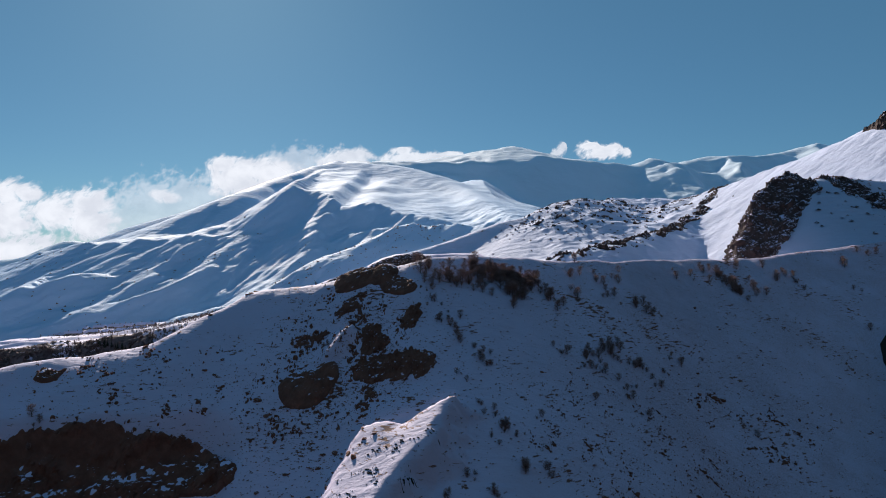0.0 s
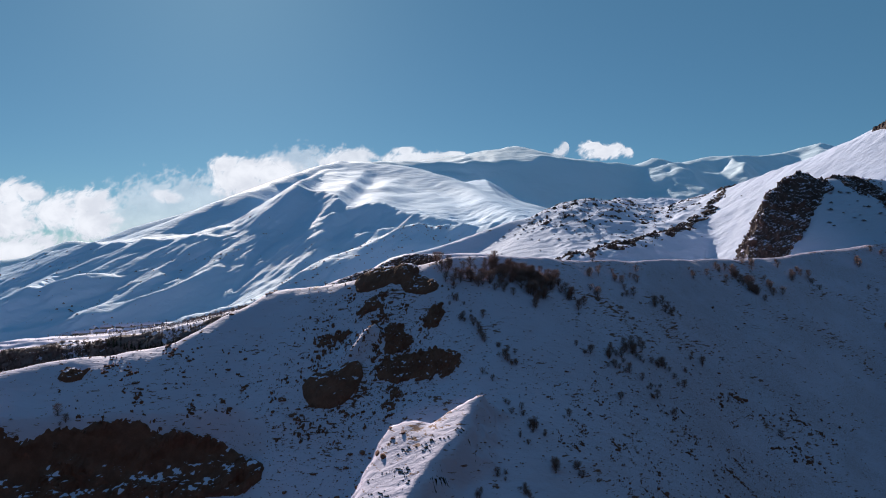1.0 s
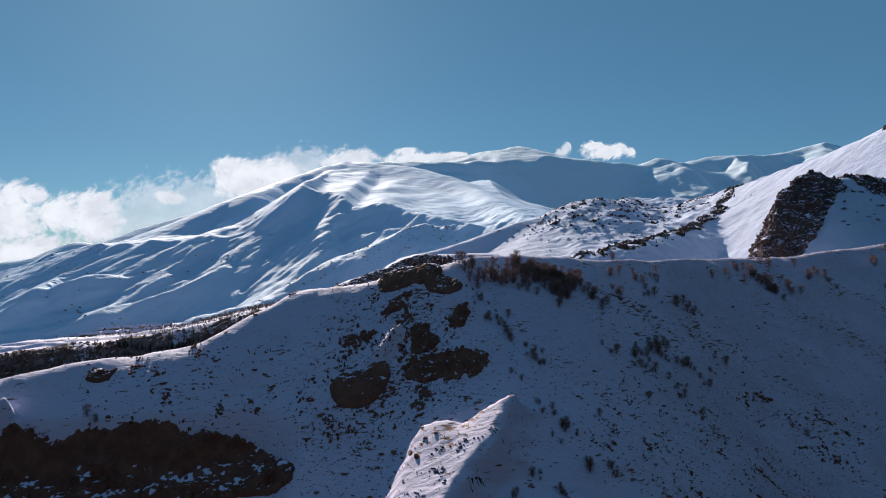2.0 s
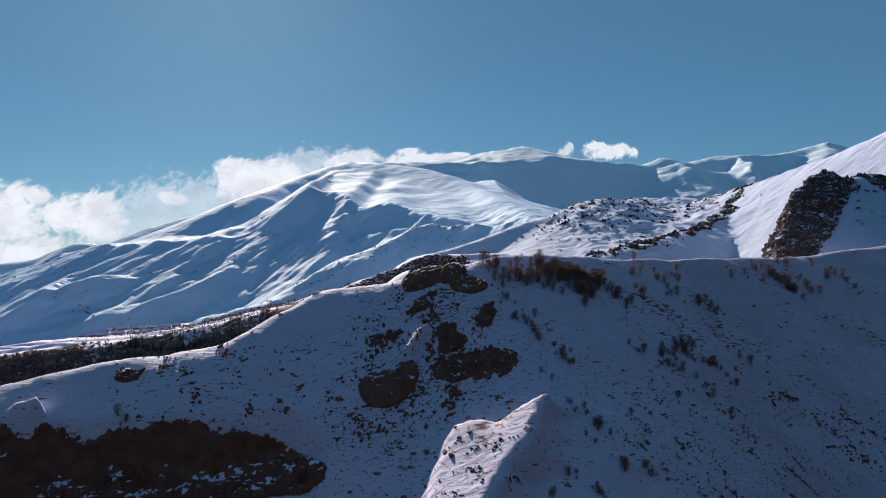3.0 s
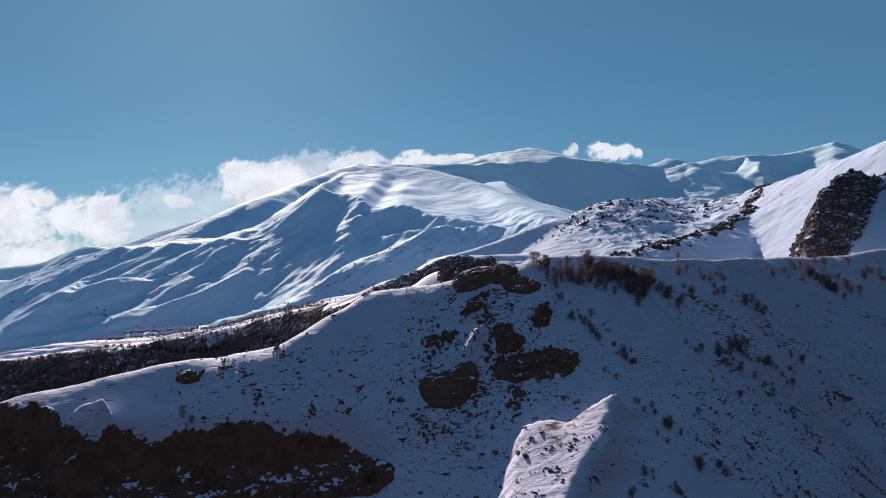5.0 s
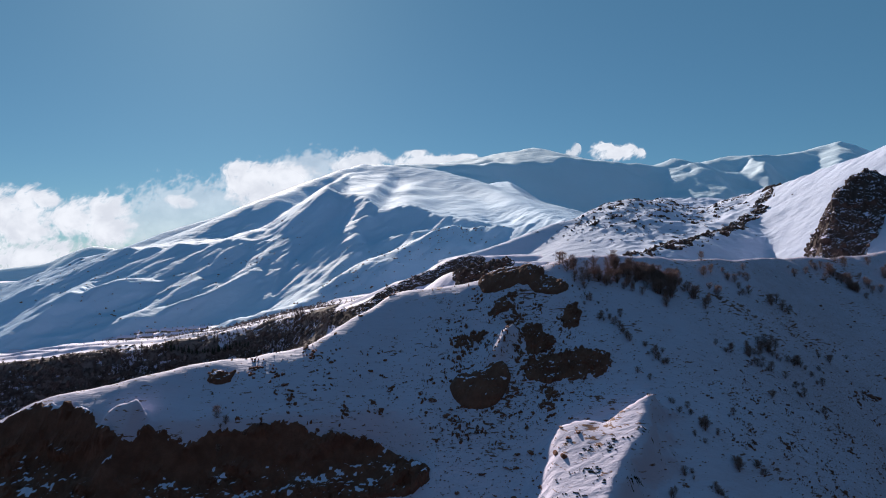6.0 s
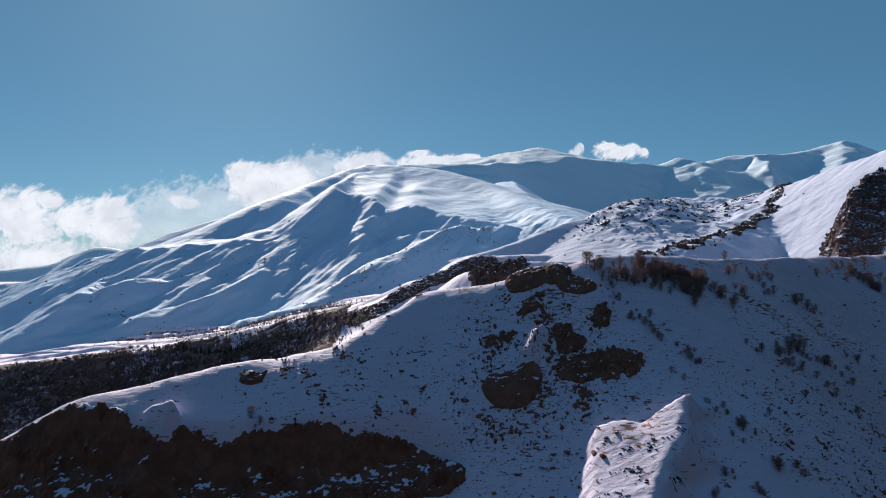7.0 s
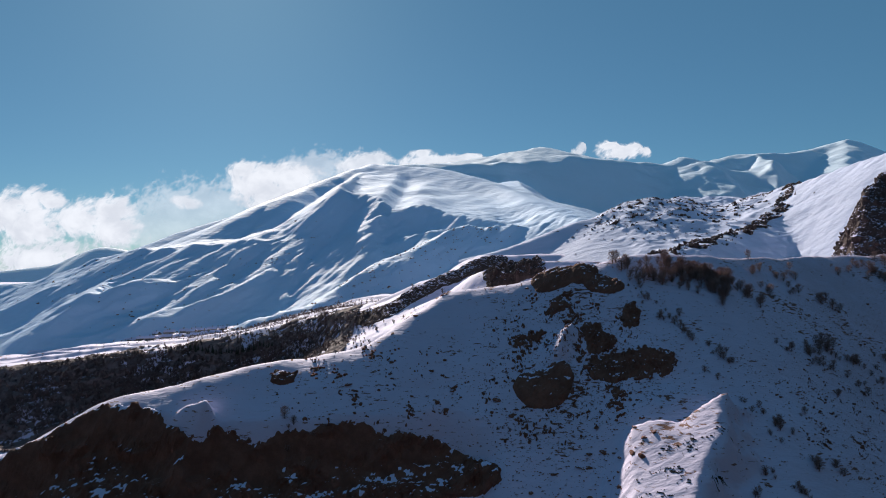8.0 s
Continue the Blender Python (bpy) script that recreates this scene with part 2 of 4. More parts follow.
def right_height(x, y):
    knoll = blend(12,
                  ridge(x, y, [(-50, 655, 94), (-17, 672, 101), (14, 685, 110), (45, 698, 121), (77, 712, 132), (112, 722, 139)], 0.45, 0.84, 6, 40),
                  ridge(x, y, [(118, 716, 134), (140, 735, 148), (167, 752, 158)], 0.45, 0.44, 10),
                  ridge(x, y, [(167, 752, 158), (215, 800, 163), (260, 880, 170), (328, 850, 168), (352, 765, 170)], 0.45, 0.40, 12),
                  ridge(x, y, [(352, 765, 171), (278, 668, 137), (204, 604, 112), (122, 556, 97)], 0.62, 0.30, 6))
    knoll = knoll + (crags(x, y, 60, 3, 41) * 7 - 4) * step(60, 130, x)
    big = ridge(x, y, [(333, 720, 171), (391, 640, 198), (440, 600, 222), (560, 560, 285), (760, 540, 380)], 0.5, 0.72, 14) + fbm(x, y, 30, 3, 43) * 1.5
    crag = ridge(x, y, [(207, 452, 86), (224, 459, 105), (231, 464, 121), (242, 470, 140), (254, 475, 147), (270, 480, 156)], 2.6, 1.1, 3, 60)
    flank = ridge(x, y, [(276, 481, 151), (296, 484, 153), (322, 488, 154), (352, 492, 152), (420, 500, 170), (520, 490, 215)], 0.5, 0.76, 6, 60) - 1.6 * np.maximum(0, 276 - 0.8 * (480 - y) - x)
    return blend(6, knoll, big, flank, crag) + fbm(x, y, 9, 3, 44) * 0.4


# the brow of the mountain's upper snowfield: above it the snow lies gently, below it the face is steep
EX = (-760, -600, -480, -412, -361, -313, -276, -197, -160, -121, -64, 1, 54, 101)
EY = (1040, 1060, 1085, 1100, 1150, 1200, 1210, 1160, 1120, 1130, 1100, 1070, 1030, 960)
EZ = (-60, 25, 95, 135, 167, 206, 222, 210, 183, 189, 173, 160, 144, 134)


def mountain_base(x, y):
    sky_left = ridge(x, y, [(-269, 1730, 348), (-310, 1600, 313), (-369, 1420, 258), (-420, 1290, 213), (-530, 1260, 173), (-634, 1230, 138), (-716, 1200, 96), (-860, 1150, 60), (-1000, 1100, 56), (-1200, 1020, 42)], 0.66, 0.45, 14, 120)
    sky_right = ridge(x, y, [(-269, 1730, 348), (-176, 1720, 337), (-67, 1650, 316), (30, 1500, 261), (96, 1250, 202), (130, 980, 147)], 0.35, 0.45, 16, 100)
    wob = 14 * fbm(x, y, 90, 3, 57)
    c, z = along(x, EX, EY) + wob, along(x, EX, EZ)
    d = c - y
    snowfield = z - 3 + np.where(d > 0, -0.72, -0.22) * (np.sqrt(d * d + 400) - 20) * np.where(d > 0, 1, -1)
    west = along(y, (1100, 1180, 1500, 1730), (-330, -300, -268, -275))
    snowfield = snowfield - np.where(d > 0, 0, 0.62) * np.maximum(0, west - x) - 0.6 * np.maximum(0, x - 125) - 0.9 * np.maximum(0, y - 1720)
    foot = along(x, (-1000, -700, -480, -450, -330, -250), (750, 765, 790, 832, 832, 812)) + 10 * fbm(x, y, 90, 2, 58)
    low = along(x, (-1000, -700, -450, -330), (-50, -26, 2, 10))
    cap = along(x, (-1000, -860, -716, -600, -450), (-60, -22, 36, 66, 78)) + 0.52 * np.clip(y - 960, -100, 90) - 0.5 * np.maximum(0, y - 1100) + 9 * fbm(0.87 * x - 0.49 * y, 0.2 * (0.49 * x + 0.87 * y), 105, 3, 59)
    apron = np.minimum(low + 0.62 * (y - foot), cap) - 1.2 * np.maximum(0, x + 300)
    return blend(46, blend(10, sky_left, np.minimum(sky_right, 420), snowfield), apron)


def mountain_height(x, y):
    ribs = [
        ridge(x, y, [(-245, 1659, 335), (-286, 1537, 294), (-273, 1184, 224), (-300, 1140, 185)], 0.85, 0.75, 11, 40, 18),
        ridge(x, y, [(-626, 1130, 103), (-587, 1011, 86), (-590, 975, 72), (-564, 861, 54), (-584, 832, 34), (-606, 810, 18)], 0.9, 0.6, 5, 60, 10),
        ridge(x, y, [(-413, 1194, 166), (-430, 1164, 146), (-405, 1032, 111), (-414, 982, 89), (-422, 927, 69), (-433, 894, 51), (-452, 868, 37), (-466, 827, 27)], 0.95, 0.66, 4, 70, 10),
        ridge(x, y, [(-281, 1149, 195), (-298, 1112, 164), (-314, 1084, 144), (-334, 1035, 110), (-339, 960, 84), (-364, 903, 61), (-394, 878, 45), (-420, 866, 37), (-446, 854, 28), (-461, 816, 19)], 0.95, 0.60, 4, 80, 10),
        ridge(x, y, [(-590, 1129, 120), (-638, 1079, 100), (-677, 1051, 82), (-684, 958, 55), (-719, 916, 31)], 0.85, 0.62, 6, 50, 12),
        ridge(x, y, [(-491, 933, 72), (-507, 924, 72), (-520, 909, 70), (-538, 883, 62)], 0.85, 0.55, 5, 40, 5),
        ridge(x, y, [(-437, 1160, 140), (-448, 1141, 130), (-481, 1120, 123), (-510, 1095, 115), (-524, 1060, 103), (-536, 1026, 92)], 0.85, 0.5, 6, 50, 8),
        ridge(x, y, [(-182, 1073, 173), (-196, 1046, 150), (-191, 995, 122), (-205, 970, 99), (-220, 940, 70), (-222, 920, 55)], 0.85, 0.60, 6, 50, 8),
        ridge(x, y, [(-81, 1036, 150), (-124, 1017, 131), (-158, 987, 111)], 0.8, 0.5, 10, 40, 12),
        ridge(x, y, [(-188, 991, 119), (-161, 959, 94), (-143, 956, 88)], 0.8, 0.6, 5, 40, 6),
        ridge(x, y, [(-413, 867, 35), (-468, 824, 18), (-523, 792, 8), (-585, 780, -2)], 0.75, 0.3, 8, 40, 6),
    ]
    spurs = ridge(x, y, [(139, 985, 150), (60, 1000, 139), (-36, 995, 143), (-90, 950, 118), (-146, 905, 96), (-203, 850, 61), (-239, 800, 42), (-310, 775, 24)], 0.68, 0.5, 6, 60)
    h = blend(8, mountain_base(x, y), spurs, *ribs)
    wind = fbm(0.45 * x + 0.9 * y, 2.4 * (0.9 * x - 0.45 * y), 230, 2, 52)
    runnel = fbm(0.8 * x - 0.6 * y, 0.22 * (0.6 * x + 0.8 * y), 42, 4, 55, 0.55) * 5 * step(1200, 1050, y)
    flutes = fbm(0.8 * x - 0.6 * y, 0.3 * (0.6 * x + 0.8 * y), 13, 3, 56, 0.6) * 1.7 * step(1260, 1100, y)
    return h + runnel + flutes + fbm(x, y, 120, 3, 51) * 4 + wind * 5.0 * step(1050, 1250, y) + fbm(x, y, 24, 3, 53) * (0.2 + 0.6 * step(1260, 1100, y))


def far_height(x, y):
    ax, ay = x + 34 * fbm(x, y, 150, 3, 68), y + 40 * fbm(x, y, 120, 3, 69)
    top = ridge(x, y, [(-170, 2260, 380), (-66, 2250, 416), (106, 2250, 440), (252, 2250, 464), (379, 2250, 438), (560, 2260, 400)], 0.4, 0.31, 16, 90)
    front = ridge(x, y, [(110, 1860, 270), (182, 1950, 344), (266, 1980, 361), (387, 2050, 396), (479, 2050, 384), (571, 2090, 358)], 0.04, 0.85, 9, 90)
    second = ridge(x, y, [(560, 2200, 372), (688, 2180, 390), (757, 2180, 409), (816, 2180, 394), (900, 2300, 410), (1075, 2470, 459), (1186, 2470, 458), (1414, 2600, 489), (1641, 2700, 543), (1714, 2700, 525), (2100, 2750, 380)], 0.4, 0.85, 30, 150)
    arms = [ridge(ax, ay, [(757, 2172, 410), (778, 2090, 386), (794, 2020, 352)], 0.95, 0.6, 6),
            ridge(ax, ay, [(1150, 2460, 456), (1112, 2340, 430), (1084, 2240, 390), (1052, 2140, 336)], 0.95, 0.68, 4),
            ridge(x, y, [(1000, 2405, 428), (1130, 2440, 452), (1290, 2500, 462), (1420, 2575, 482)], 0.3, 0.30, 8) - 0.9 * np.maximum(0, along(x, (1000, 1130, 1290, 1420), (2385, 2420, 2485, 2555)) - y),
            ridge(ax, ay, [(1641, 2700, 545), (1602, 2590, 515), (1560, 2480, 460)], 0.9, 0.38, 8),
            ridge(ax, ay, [(560, 2060, 358), (520, 1990, 318), (500, 1930, 280)], 0.85, 0.5, 8)]
    fy, fz = along(x, (110, 182, 266, 387, 479, 571), (1860, 1950, 1980, 2050, 2050, 2090)), along(x, (110, 182, 266, 387, 479, 571), (270, 344, 361, 396, 384, 358))
    bench = ridge(x, y, [(-170, 2240, 372), (-66, 2240, 406), (106, 2240, 430), (252, 2240, 452), (379, 2240, 428), (540, 2245, 396)], 0.3, 0.26, 20, 60)
    top = np.minimum(top, fz + 12 - 0.85 * np.maximum(0, fy - y) + 0.5 * np.maximum(0, y - fy))
    bench = np.minimum(bench, fz - 4 - 0.85 * np.maximum(0, fy - y) + 0.34 * np.maximum(0, y - fy))
    drifts = 9 * fbm(x, 0.35 * y, 130, 3, 66) * step(fy - 30, fy + 30, y) * step(700, 560, x)
    return blend(14, top, front, second, bench, *arms) + drifts + fbm(x, y, 160, 4, 61) * 6 + crags(0.9 * x + 0.4 * y, 0.5 * y - 0.25 * x, 130, 4, 62) * 6 + fbm(x, y, 60, 4, 67) * 2.5


def far_left_height(x, y):
    return ridge(x, y, [(-2400, 2200, 45), (-1700, 2290, 66), (-1470, 2290, 92), (-1400, 2290, 112), (-1330, 2300, 147), (-1233, 2300, 130), (-1111, 2300, 68), (-900, 2350, 30)], 0.4, 0.75, 24, 130) + fbm(x, y, 240, 3, 71) * 4


def spread(*stretches):
    """Grid lines: (start, end, step) one after another."""
    out = [np.arange(a, b, s) for a, b, s in stretches]
    return np.concatenate(out + [[stretches[-1][1]]])


def sheet(name, xs, ys, height, mat, keep=None):
    """A sheet of land over the grid; keep: where it stays."""
    gx, gy = np.meshgrid(xs, ys)
    gz = height(gx, gy)
    nx, ny = len(xs), len(ys)
    i = (np.arange(ny - 1)[:, None] * nx + np.arange(nx - 1)).ravel()
    quads = np.stack([i, i + 1, i + nx + 1, i + nx], 1)
    if keep is not None:
        ok = keep(gx, gy, gz).ravel()
        quads = quads[ok[quads].any(1)]
    used = np.unique(quads)
    back = np.zeros(nx * ny, np.int64)
    back[used] = np.arange(len(used))
    quads = back[quads]
    co = np.stack([gx.ravel(), gy.ravel(), gz.ravel()], 1)[used]
    me = bpy.data.meshes.new(name)
    me.vertices.add(len(co))
    me.vertices.foreach_set("co", co.astype(np.float32).ravel())
    me.loops.add(quads.size)
    me.loops.foreach_set("vertex_index", quads.astype(np.int32).ravel())
    me.polygons.add(len(quads))
    me.polygons.foreach_set("loop_start", np.arange(0, quads.size, 4, dtype=np.int32))
    me.polygons.foreach_set("use_smooth", np.ones(len(quads), bool))
    me.update(calc_edges=True)
    me.materials.append(mat)
    return new(name, me)


ground = tagged(sheet("ground", spread((-4800, -1200, 120), (-1200, -650, 12), (-650, 60, 2.0), (60, 500, 14), (500, 4800, 150)),
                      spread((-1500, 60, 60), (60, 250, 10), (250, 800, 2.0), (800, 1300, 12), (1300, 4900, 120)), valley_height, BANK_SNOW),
                "snow-covered valley ground with dead grass showing through", "ground", kind="structure")
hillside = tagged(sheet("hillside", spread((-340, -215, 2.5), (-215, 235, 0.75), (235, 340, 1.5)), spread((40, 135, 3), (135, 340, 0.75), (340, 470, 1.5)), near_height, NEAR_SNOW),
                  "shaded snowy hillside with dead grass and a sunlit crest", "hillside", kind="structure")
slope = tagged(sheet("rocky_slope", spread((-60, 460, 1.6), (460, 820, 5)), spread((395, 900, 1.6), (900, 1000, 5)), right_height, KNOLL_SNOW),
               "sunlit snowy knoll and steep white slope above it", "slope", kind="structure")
mountain = tagged(sheet("mountain", spread((-1350, -1050, 8), (-1050, 320, 3.0)), spread((740, 1300, 3.0), (1300, 1900, 5)), mountain_height, HAZED_FAR_SNOW),
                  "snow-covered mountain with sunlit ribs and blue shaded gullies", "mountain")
far_range = tagged(sheet("mountain_range", spread((-300, 1300, 8), (1300, 2200, 12)), spread((1500, 2300, 8), (2300, 2900, 12)), far_height, HAZED_RANGE_SNOW),
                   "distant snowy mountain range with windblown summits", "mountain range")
far_left = tagged(sheet("distant_hill", spread((-2500, -1800, 25), (-1800, -800, 10)), spread((1700, 2500, 10)), far_left_height, HAZED_RANGE_SNOW),
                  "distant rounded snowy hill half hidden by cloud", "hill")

# Added out of view, to cut the sky light on the near hill.
sky_block = tagged(sheet("sky_block_slope", spread((-3000, 2400, 40)), spread((-1100, 1100, 30)), sky_block_height, SKY_BLOCK_DARK, lambda x, y, z: z > -60),
                  "added dark slope that blocks sky light", "hillside", kind="structure")


# ---------------------------------------------------------------- small builders
def mesh_of(name, co, faces, mat, smooth=False):
    """A mesh from vertices and faces of one size."""
    co, faces = np.asarray(co, np.float32), np.asarray(faces, np.int32)
    me = bpy.data.meshes.new(name)
    me.vertices.add(len(co))
    me.vertices.foreach_set("co", co.ravel())
    me.loops.add(faces.size)
    me.loops.foreach_set("vertex_index", faces.ravel())
    me.polygons.add(len(faces))
    me.polygons.foreach_set("loop_start", np.arange(0, faces.size, faces.shape[1], dtype=np.int32))
    me.polygons.foreach_set("use_smooth", np.full(len(faces), smooth))
    me.update(calc_edges=True)
    me.materials.append(mat)
    return me


def part(name, mesh, parent, label=""):
    ob = new(name, mesh)
    ob.parent = parent
    return tagged(ob, label)


# ---------------------------------------------------------------- rock outcrops
def snow_on(ob, size, seed, steep=0.90):
    """The snow that lies on the ledges of a rock, as a thin part of its own."""
    me = ob.data
    n = len(me.polygons)
    mid, nor = np.empty(n * 3, np.float32), np.empty(n * 3, np.float32)
    me.polygons.foreach_get("center", mid)
    me.polygons.foreach_get("normal", nor)
    mid, nor = mid.reshape(-1, 3), nor.reshape(-1, 3)
    keep = nor[:, 2] + 0.45 * fbm(mid[:, 0], mid[:, 1] + 0.8 * mid[:, 2], size * 0.9, 4, seed + 40, 0.65) > steep
    if keep.sum() < 12:
        return
    idx = np.empty(len(me.loops), np.int32)
    me.loops.foreach_get("vertex_index", idx)
    quads = idx.reshape(-1, 4)[keep]
    used = np.unique(quads)
    back = np.zeros(len(me.vertices), np.int64)
    back[used] = np.arange(len(used))
    co = np.empty(len(me.vertices) * 3, np.float32)
    me.vertices.foreach_get("co", co)
    co = co.reshape(-1, 3)[used] + np.array((0, 0, 0.14), np.float32)
    rim = np.bincount(back[quads].ravel(), minlength=len(used)) < 4
    co[rim, 2] -= 0.2
    part("snow_ledge", mesh_of("snow_ledge", co, back[quads], LEDGE_SNOW, True), ob, "thin snow lying on the ledges")["kind"] = "stuff"


def split_rocks(ob):
    """Leaves the largest rock in ob; the others become parts of their own, and the crumbs one joined part."""
    me = ob.data
    co, idx = np.empty(len(me.vertices) * 3, np.float32), np.empty(len(me.loops), np.int32)
    me.vertices.foreach_get("co", co)
    me.loops.foreach_get("vertex_index", idx)
    co, quads = co.reshape(-1, 3), idx.reshape(-1, 4)
    mark = np.arange(len(co))
    while True:
        low = mark[quads].min(1)
        new_mark = mark.copy()
        np.minimum.at(new_mark, quads.ravel(), np.repeat(low, 4))
        new_mark = new_mark[new_mark]
        if (new_mark == mark).all():
            break
        mark = new_mark
    kind, which = np.unique(mark[quads[:, 0]], return_inverse=True)
    count = np.bincount(which)
    big = np.argmax(count)
    mat = me.materials[0]

    def piece(name, mine):
        used = np.unique(quads[mine])
        back = np.zeros(len(co), np.int64)
        back[used] = np.arange(len(used))
        return mesh_of(name, co[used], back[quads[mine]], mat)

    crumbs = np.zeros(len(quads), bool)
    for i in range(len(kind)):
        if i == big:
            continue
        if count[i] >= 30:
            part("rock", piece("rock", which == i), ob)
        else:
            crumbs |= which == i
    if crumbs.any():
        part("rubble", piece("rubble", crumbs), ob, "small broken stones")["kind"] = "stuff"
    ob.data = piece("rock_outcrop", which == big)
    bpy.data.meshes.remove(me)


def outcrop(label, base, box, mask, lift, rough, size, seed, grid, mat, category="rock outcrop", ragged=0.6, steep=0.90):
    """Bare rock that breaks out of the slope where mask is above nought."""
    def height(x, y):
        m = mask(x, y) + ragged * fbm(x, y, size * 2.2, 6, seed, 0.66)
        bare = np.clip(m, -0.6, 1)
        cut = crags(x + 0.3 * y, y, size, 5, seed + 7) - 0.55 + 0.5 * fbm(x, y, size * 0.3, 3, seed + 3)
        return base(x, y) + np.where(bare > 0, np.maximum(0.42 * np.minimum(1, bare * 6), lift * np.maximum(bare, 0) ** 0.6 + rough * cut * np.minimum(1, bare * 3)), bare * 4)

    ob = sheet("rock_outcrop", np.arange(box[0], box[1], grid), np.arange(box[2], box[3], grid), height, mat, lambda x, y, z: z > base(x, y) - 1.2)
    me = ob.data
    co, nor = np.empty(len(me.vertices) * 3, np.float32), np.empty(len(me.vertices) * 3, np.float32)
    me.vertices.foreach_get("co", co)
    me.vertices.foreach_get("normal", nor)
    co, nor = co.reshape(-1, 3), nor.reshape(-1, 3)
    push = np.maximum(-0.08, [noise.hetero_terrain(Vector(c) / size, 0.5, 2.1, 6, 0.3) - 0.5 + 0.5 * noise.noise(Vector(c) * (2.6 / size)) for c in co.tolist()]).astype(np.float32)
    out = co[:, 2] > base(co[:, 0], co[:, 1]) + 0.1
    co = co + nor * (push * rough * 0.55 * out)[:, None]
    me.vertices.foreach_set("co", co.ravel())
    me.update()
    me.polygons.foreach_set("use_smooth", np.zeros(len(me.polygons), bool))
    snow_on(ob, size, seed, steep)
    split_rocks(ob)
    return tagged(ob, label, category)


def block_mask(x0, x1, front, back, bow=0.25):
    """A block between x0 and x1 that stands out of the slope, flush behind and steep in front."""
    mid, half = (x0 + x1) / 2, (x1 - x0) / 2

    def mask(x, y):
        u = (x - mid) / half
        v = (back - y) / (back - front) + bow * u * u
        return np.minimum(np.minimum(1 - u ** 4, np.clip(v * 1.3 + 0.1, -1, 1)), np.clip((1.06 - v) * 9, -1, 1)).clip(-1.2, 1)

    return mask


def oval(x, y, cx, cy, rx, ry, turn=0.0):
    """One at the middle of an oval, nought on its rim; turn: degrees by which its long side leans back."""
    c, q = math.cos(radians(turn)), math.sin(radians(turn))
    dx, dy = x - cx, y - cy
    return 1 - ((c * dx + q * dy) / rx) ** 2 - ((c * dy - q * dx) / ry) ** 2


def bluff_mask(x, y):
    return np.minimum(oval(x, y, -42.5, 203, 9.5, 7.5), (207.5 - y) / 3).clip(-1, 1)


def crest_mask(x, y):
    return np.minimum(np.maximum(oval(x, y, -31, 243, 9.5, 6.5), oval(x, y, -22, 241, 6, 5.5)), (250 - y) / 3).clip(-1, 1)


def shelf_mask(x, y):
    return oval(x, y, -15.5, 233, 7.5, 4.2, -32).clip(-1, 1)


def broken_mask(x, y):
    return (np.maximum(oval(x, y, -23, 213.5, 6.5, 7), oval(x, y, -11, 217, 3.6, 6.5, -30)) - 0.25).clip(-1, 1)


def jagged_mask(x, y):
    return (np.maximum(oval(x, y, -14, 200.5, 12.5, 5.5, -12), oval(x, y, -22, 203, 6, 5)) - 0.15).clip(-1, 1)


def ledge_mask(x, y):
    return (np.maximum(oval(x, y, -45, 220, 6.5, 3.2, 15), oval(x, y, -33, 230, 7, 4, 30)) - 0.5).clip(-1, 1)


def cliff_mask(x0, x1, shift, wide):
    def mask(x, y):
        d = along(x, NX, NY) - y - along(x, CX, CD) - shift + 2.5 * step(-152, -180, x)
        w = wide * (0.15 + 0.85 * np.clip((x1 - x) / 42, 0, 1) ** 0.7)
        ends = np.minimum(x - x0, x1 - x) / 8
        tip = np.exp(-((x + 147) / 4.0) ** 2 - ((y - 184) / 3.0) ** 2)
        return np.minimum(np.clip(ends, -1, 1), 1 - (d / w) ** 2) * 0.8 - 0.9 * tip

    return mask


outcrop("long dark brown cliff with patches of snow", near_height, (-215, -52, 146, 204), cliff_mask(-240, -57, 12.5, 10.5), 1.6, 2.4, 8, 101, 0.4, BROWN_ROCK, "cliff", 0.34, 0.80)
outcrop("dark brown rock bluff standing out of the snow", near_height, (-58, -26, 192, 218), bluff_mask, 3.0, 0.9, 6, 111, 0.25, BROWN_ROCK, ragged=0.16)
outcrop("dark crest rocks on the ridge line", near_height, (-46, -10, 230, 260), crest_mask, 2.3, 0.8, 5, 121, 0.25, BROWN_ROCK, ragged=0.3)
outcrop("dark rock shelf below the ridge line", near_height, (-32, -2, 222, 248), shelf_mask, 0.9, 0.7, 4, 131, 0.25, BROWN_ROCK, ragged=0.35)
outcrop("broken dark rocks on the snowy slope", near_height, (-40, -2, 198, 232), broken_mask, 0.9, 1.2, 2.6, 141, 0.25, BROWN_ROCK, ragged=0.95)
outcrop("jagged dark brown rocks with snow on their ledges", near_height, (-40, 6, 182, 216), jagged_mask, 0.8, 1.3, 3.0, 151, 0.25, BROWN_ROCK, ragged=0.85)
outcrop("scattered dark stones above the bluff", near_height, (-60, -18, 208, 240), ledge_mask, 0.6, 1.0, 2.2, 155, 0.25, BROWN_ROCK, ragged=1.3)
outcrop("small dark rock patch under the sunlit crest", near_height, (-136, -116, 195, 212), block_mask(-130, -122.5, 201.5, 205.5), 1.1, 0.8, 3, 161, 0.25, BROWN_ROCK)


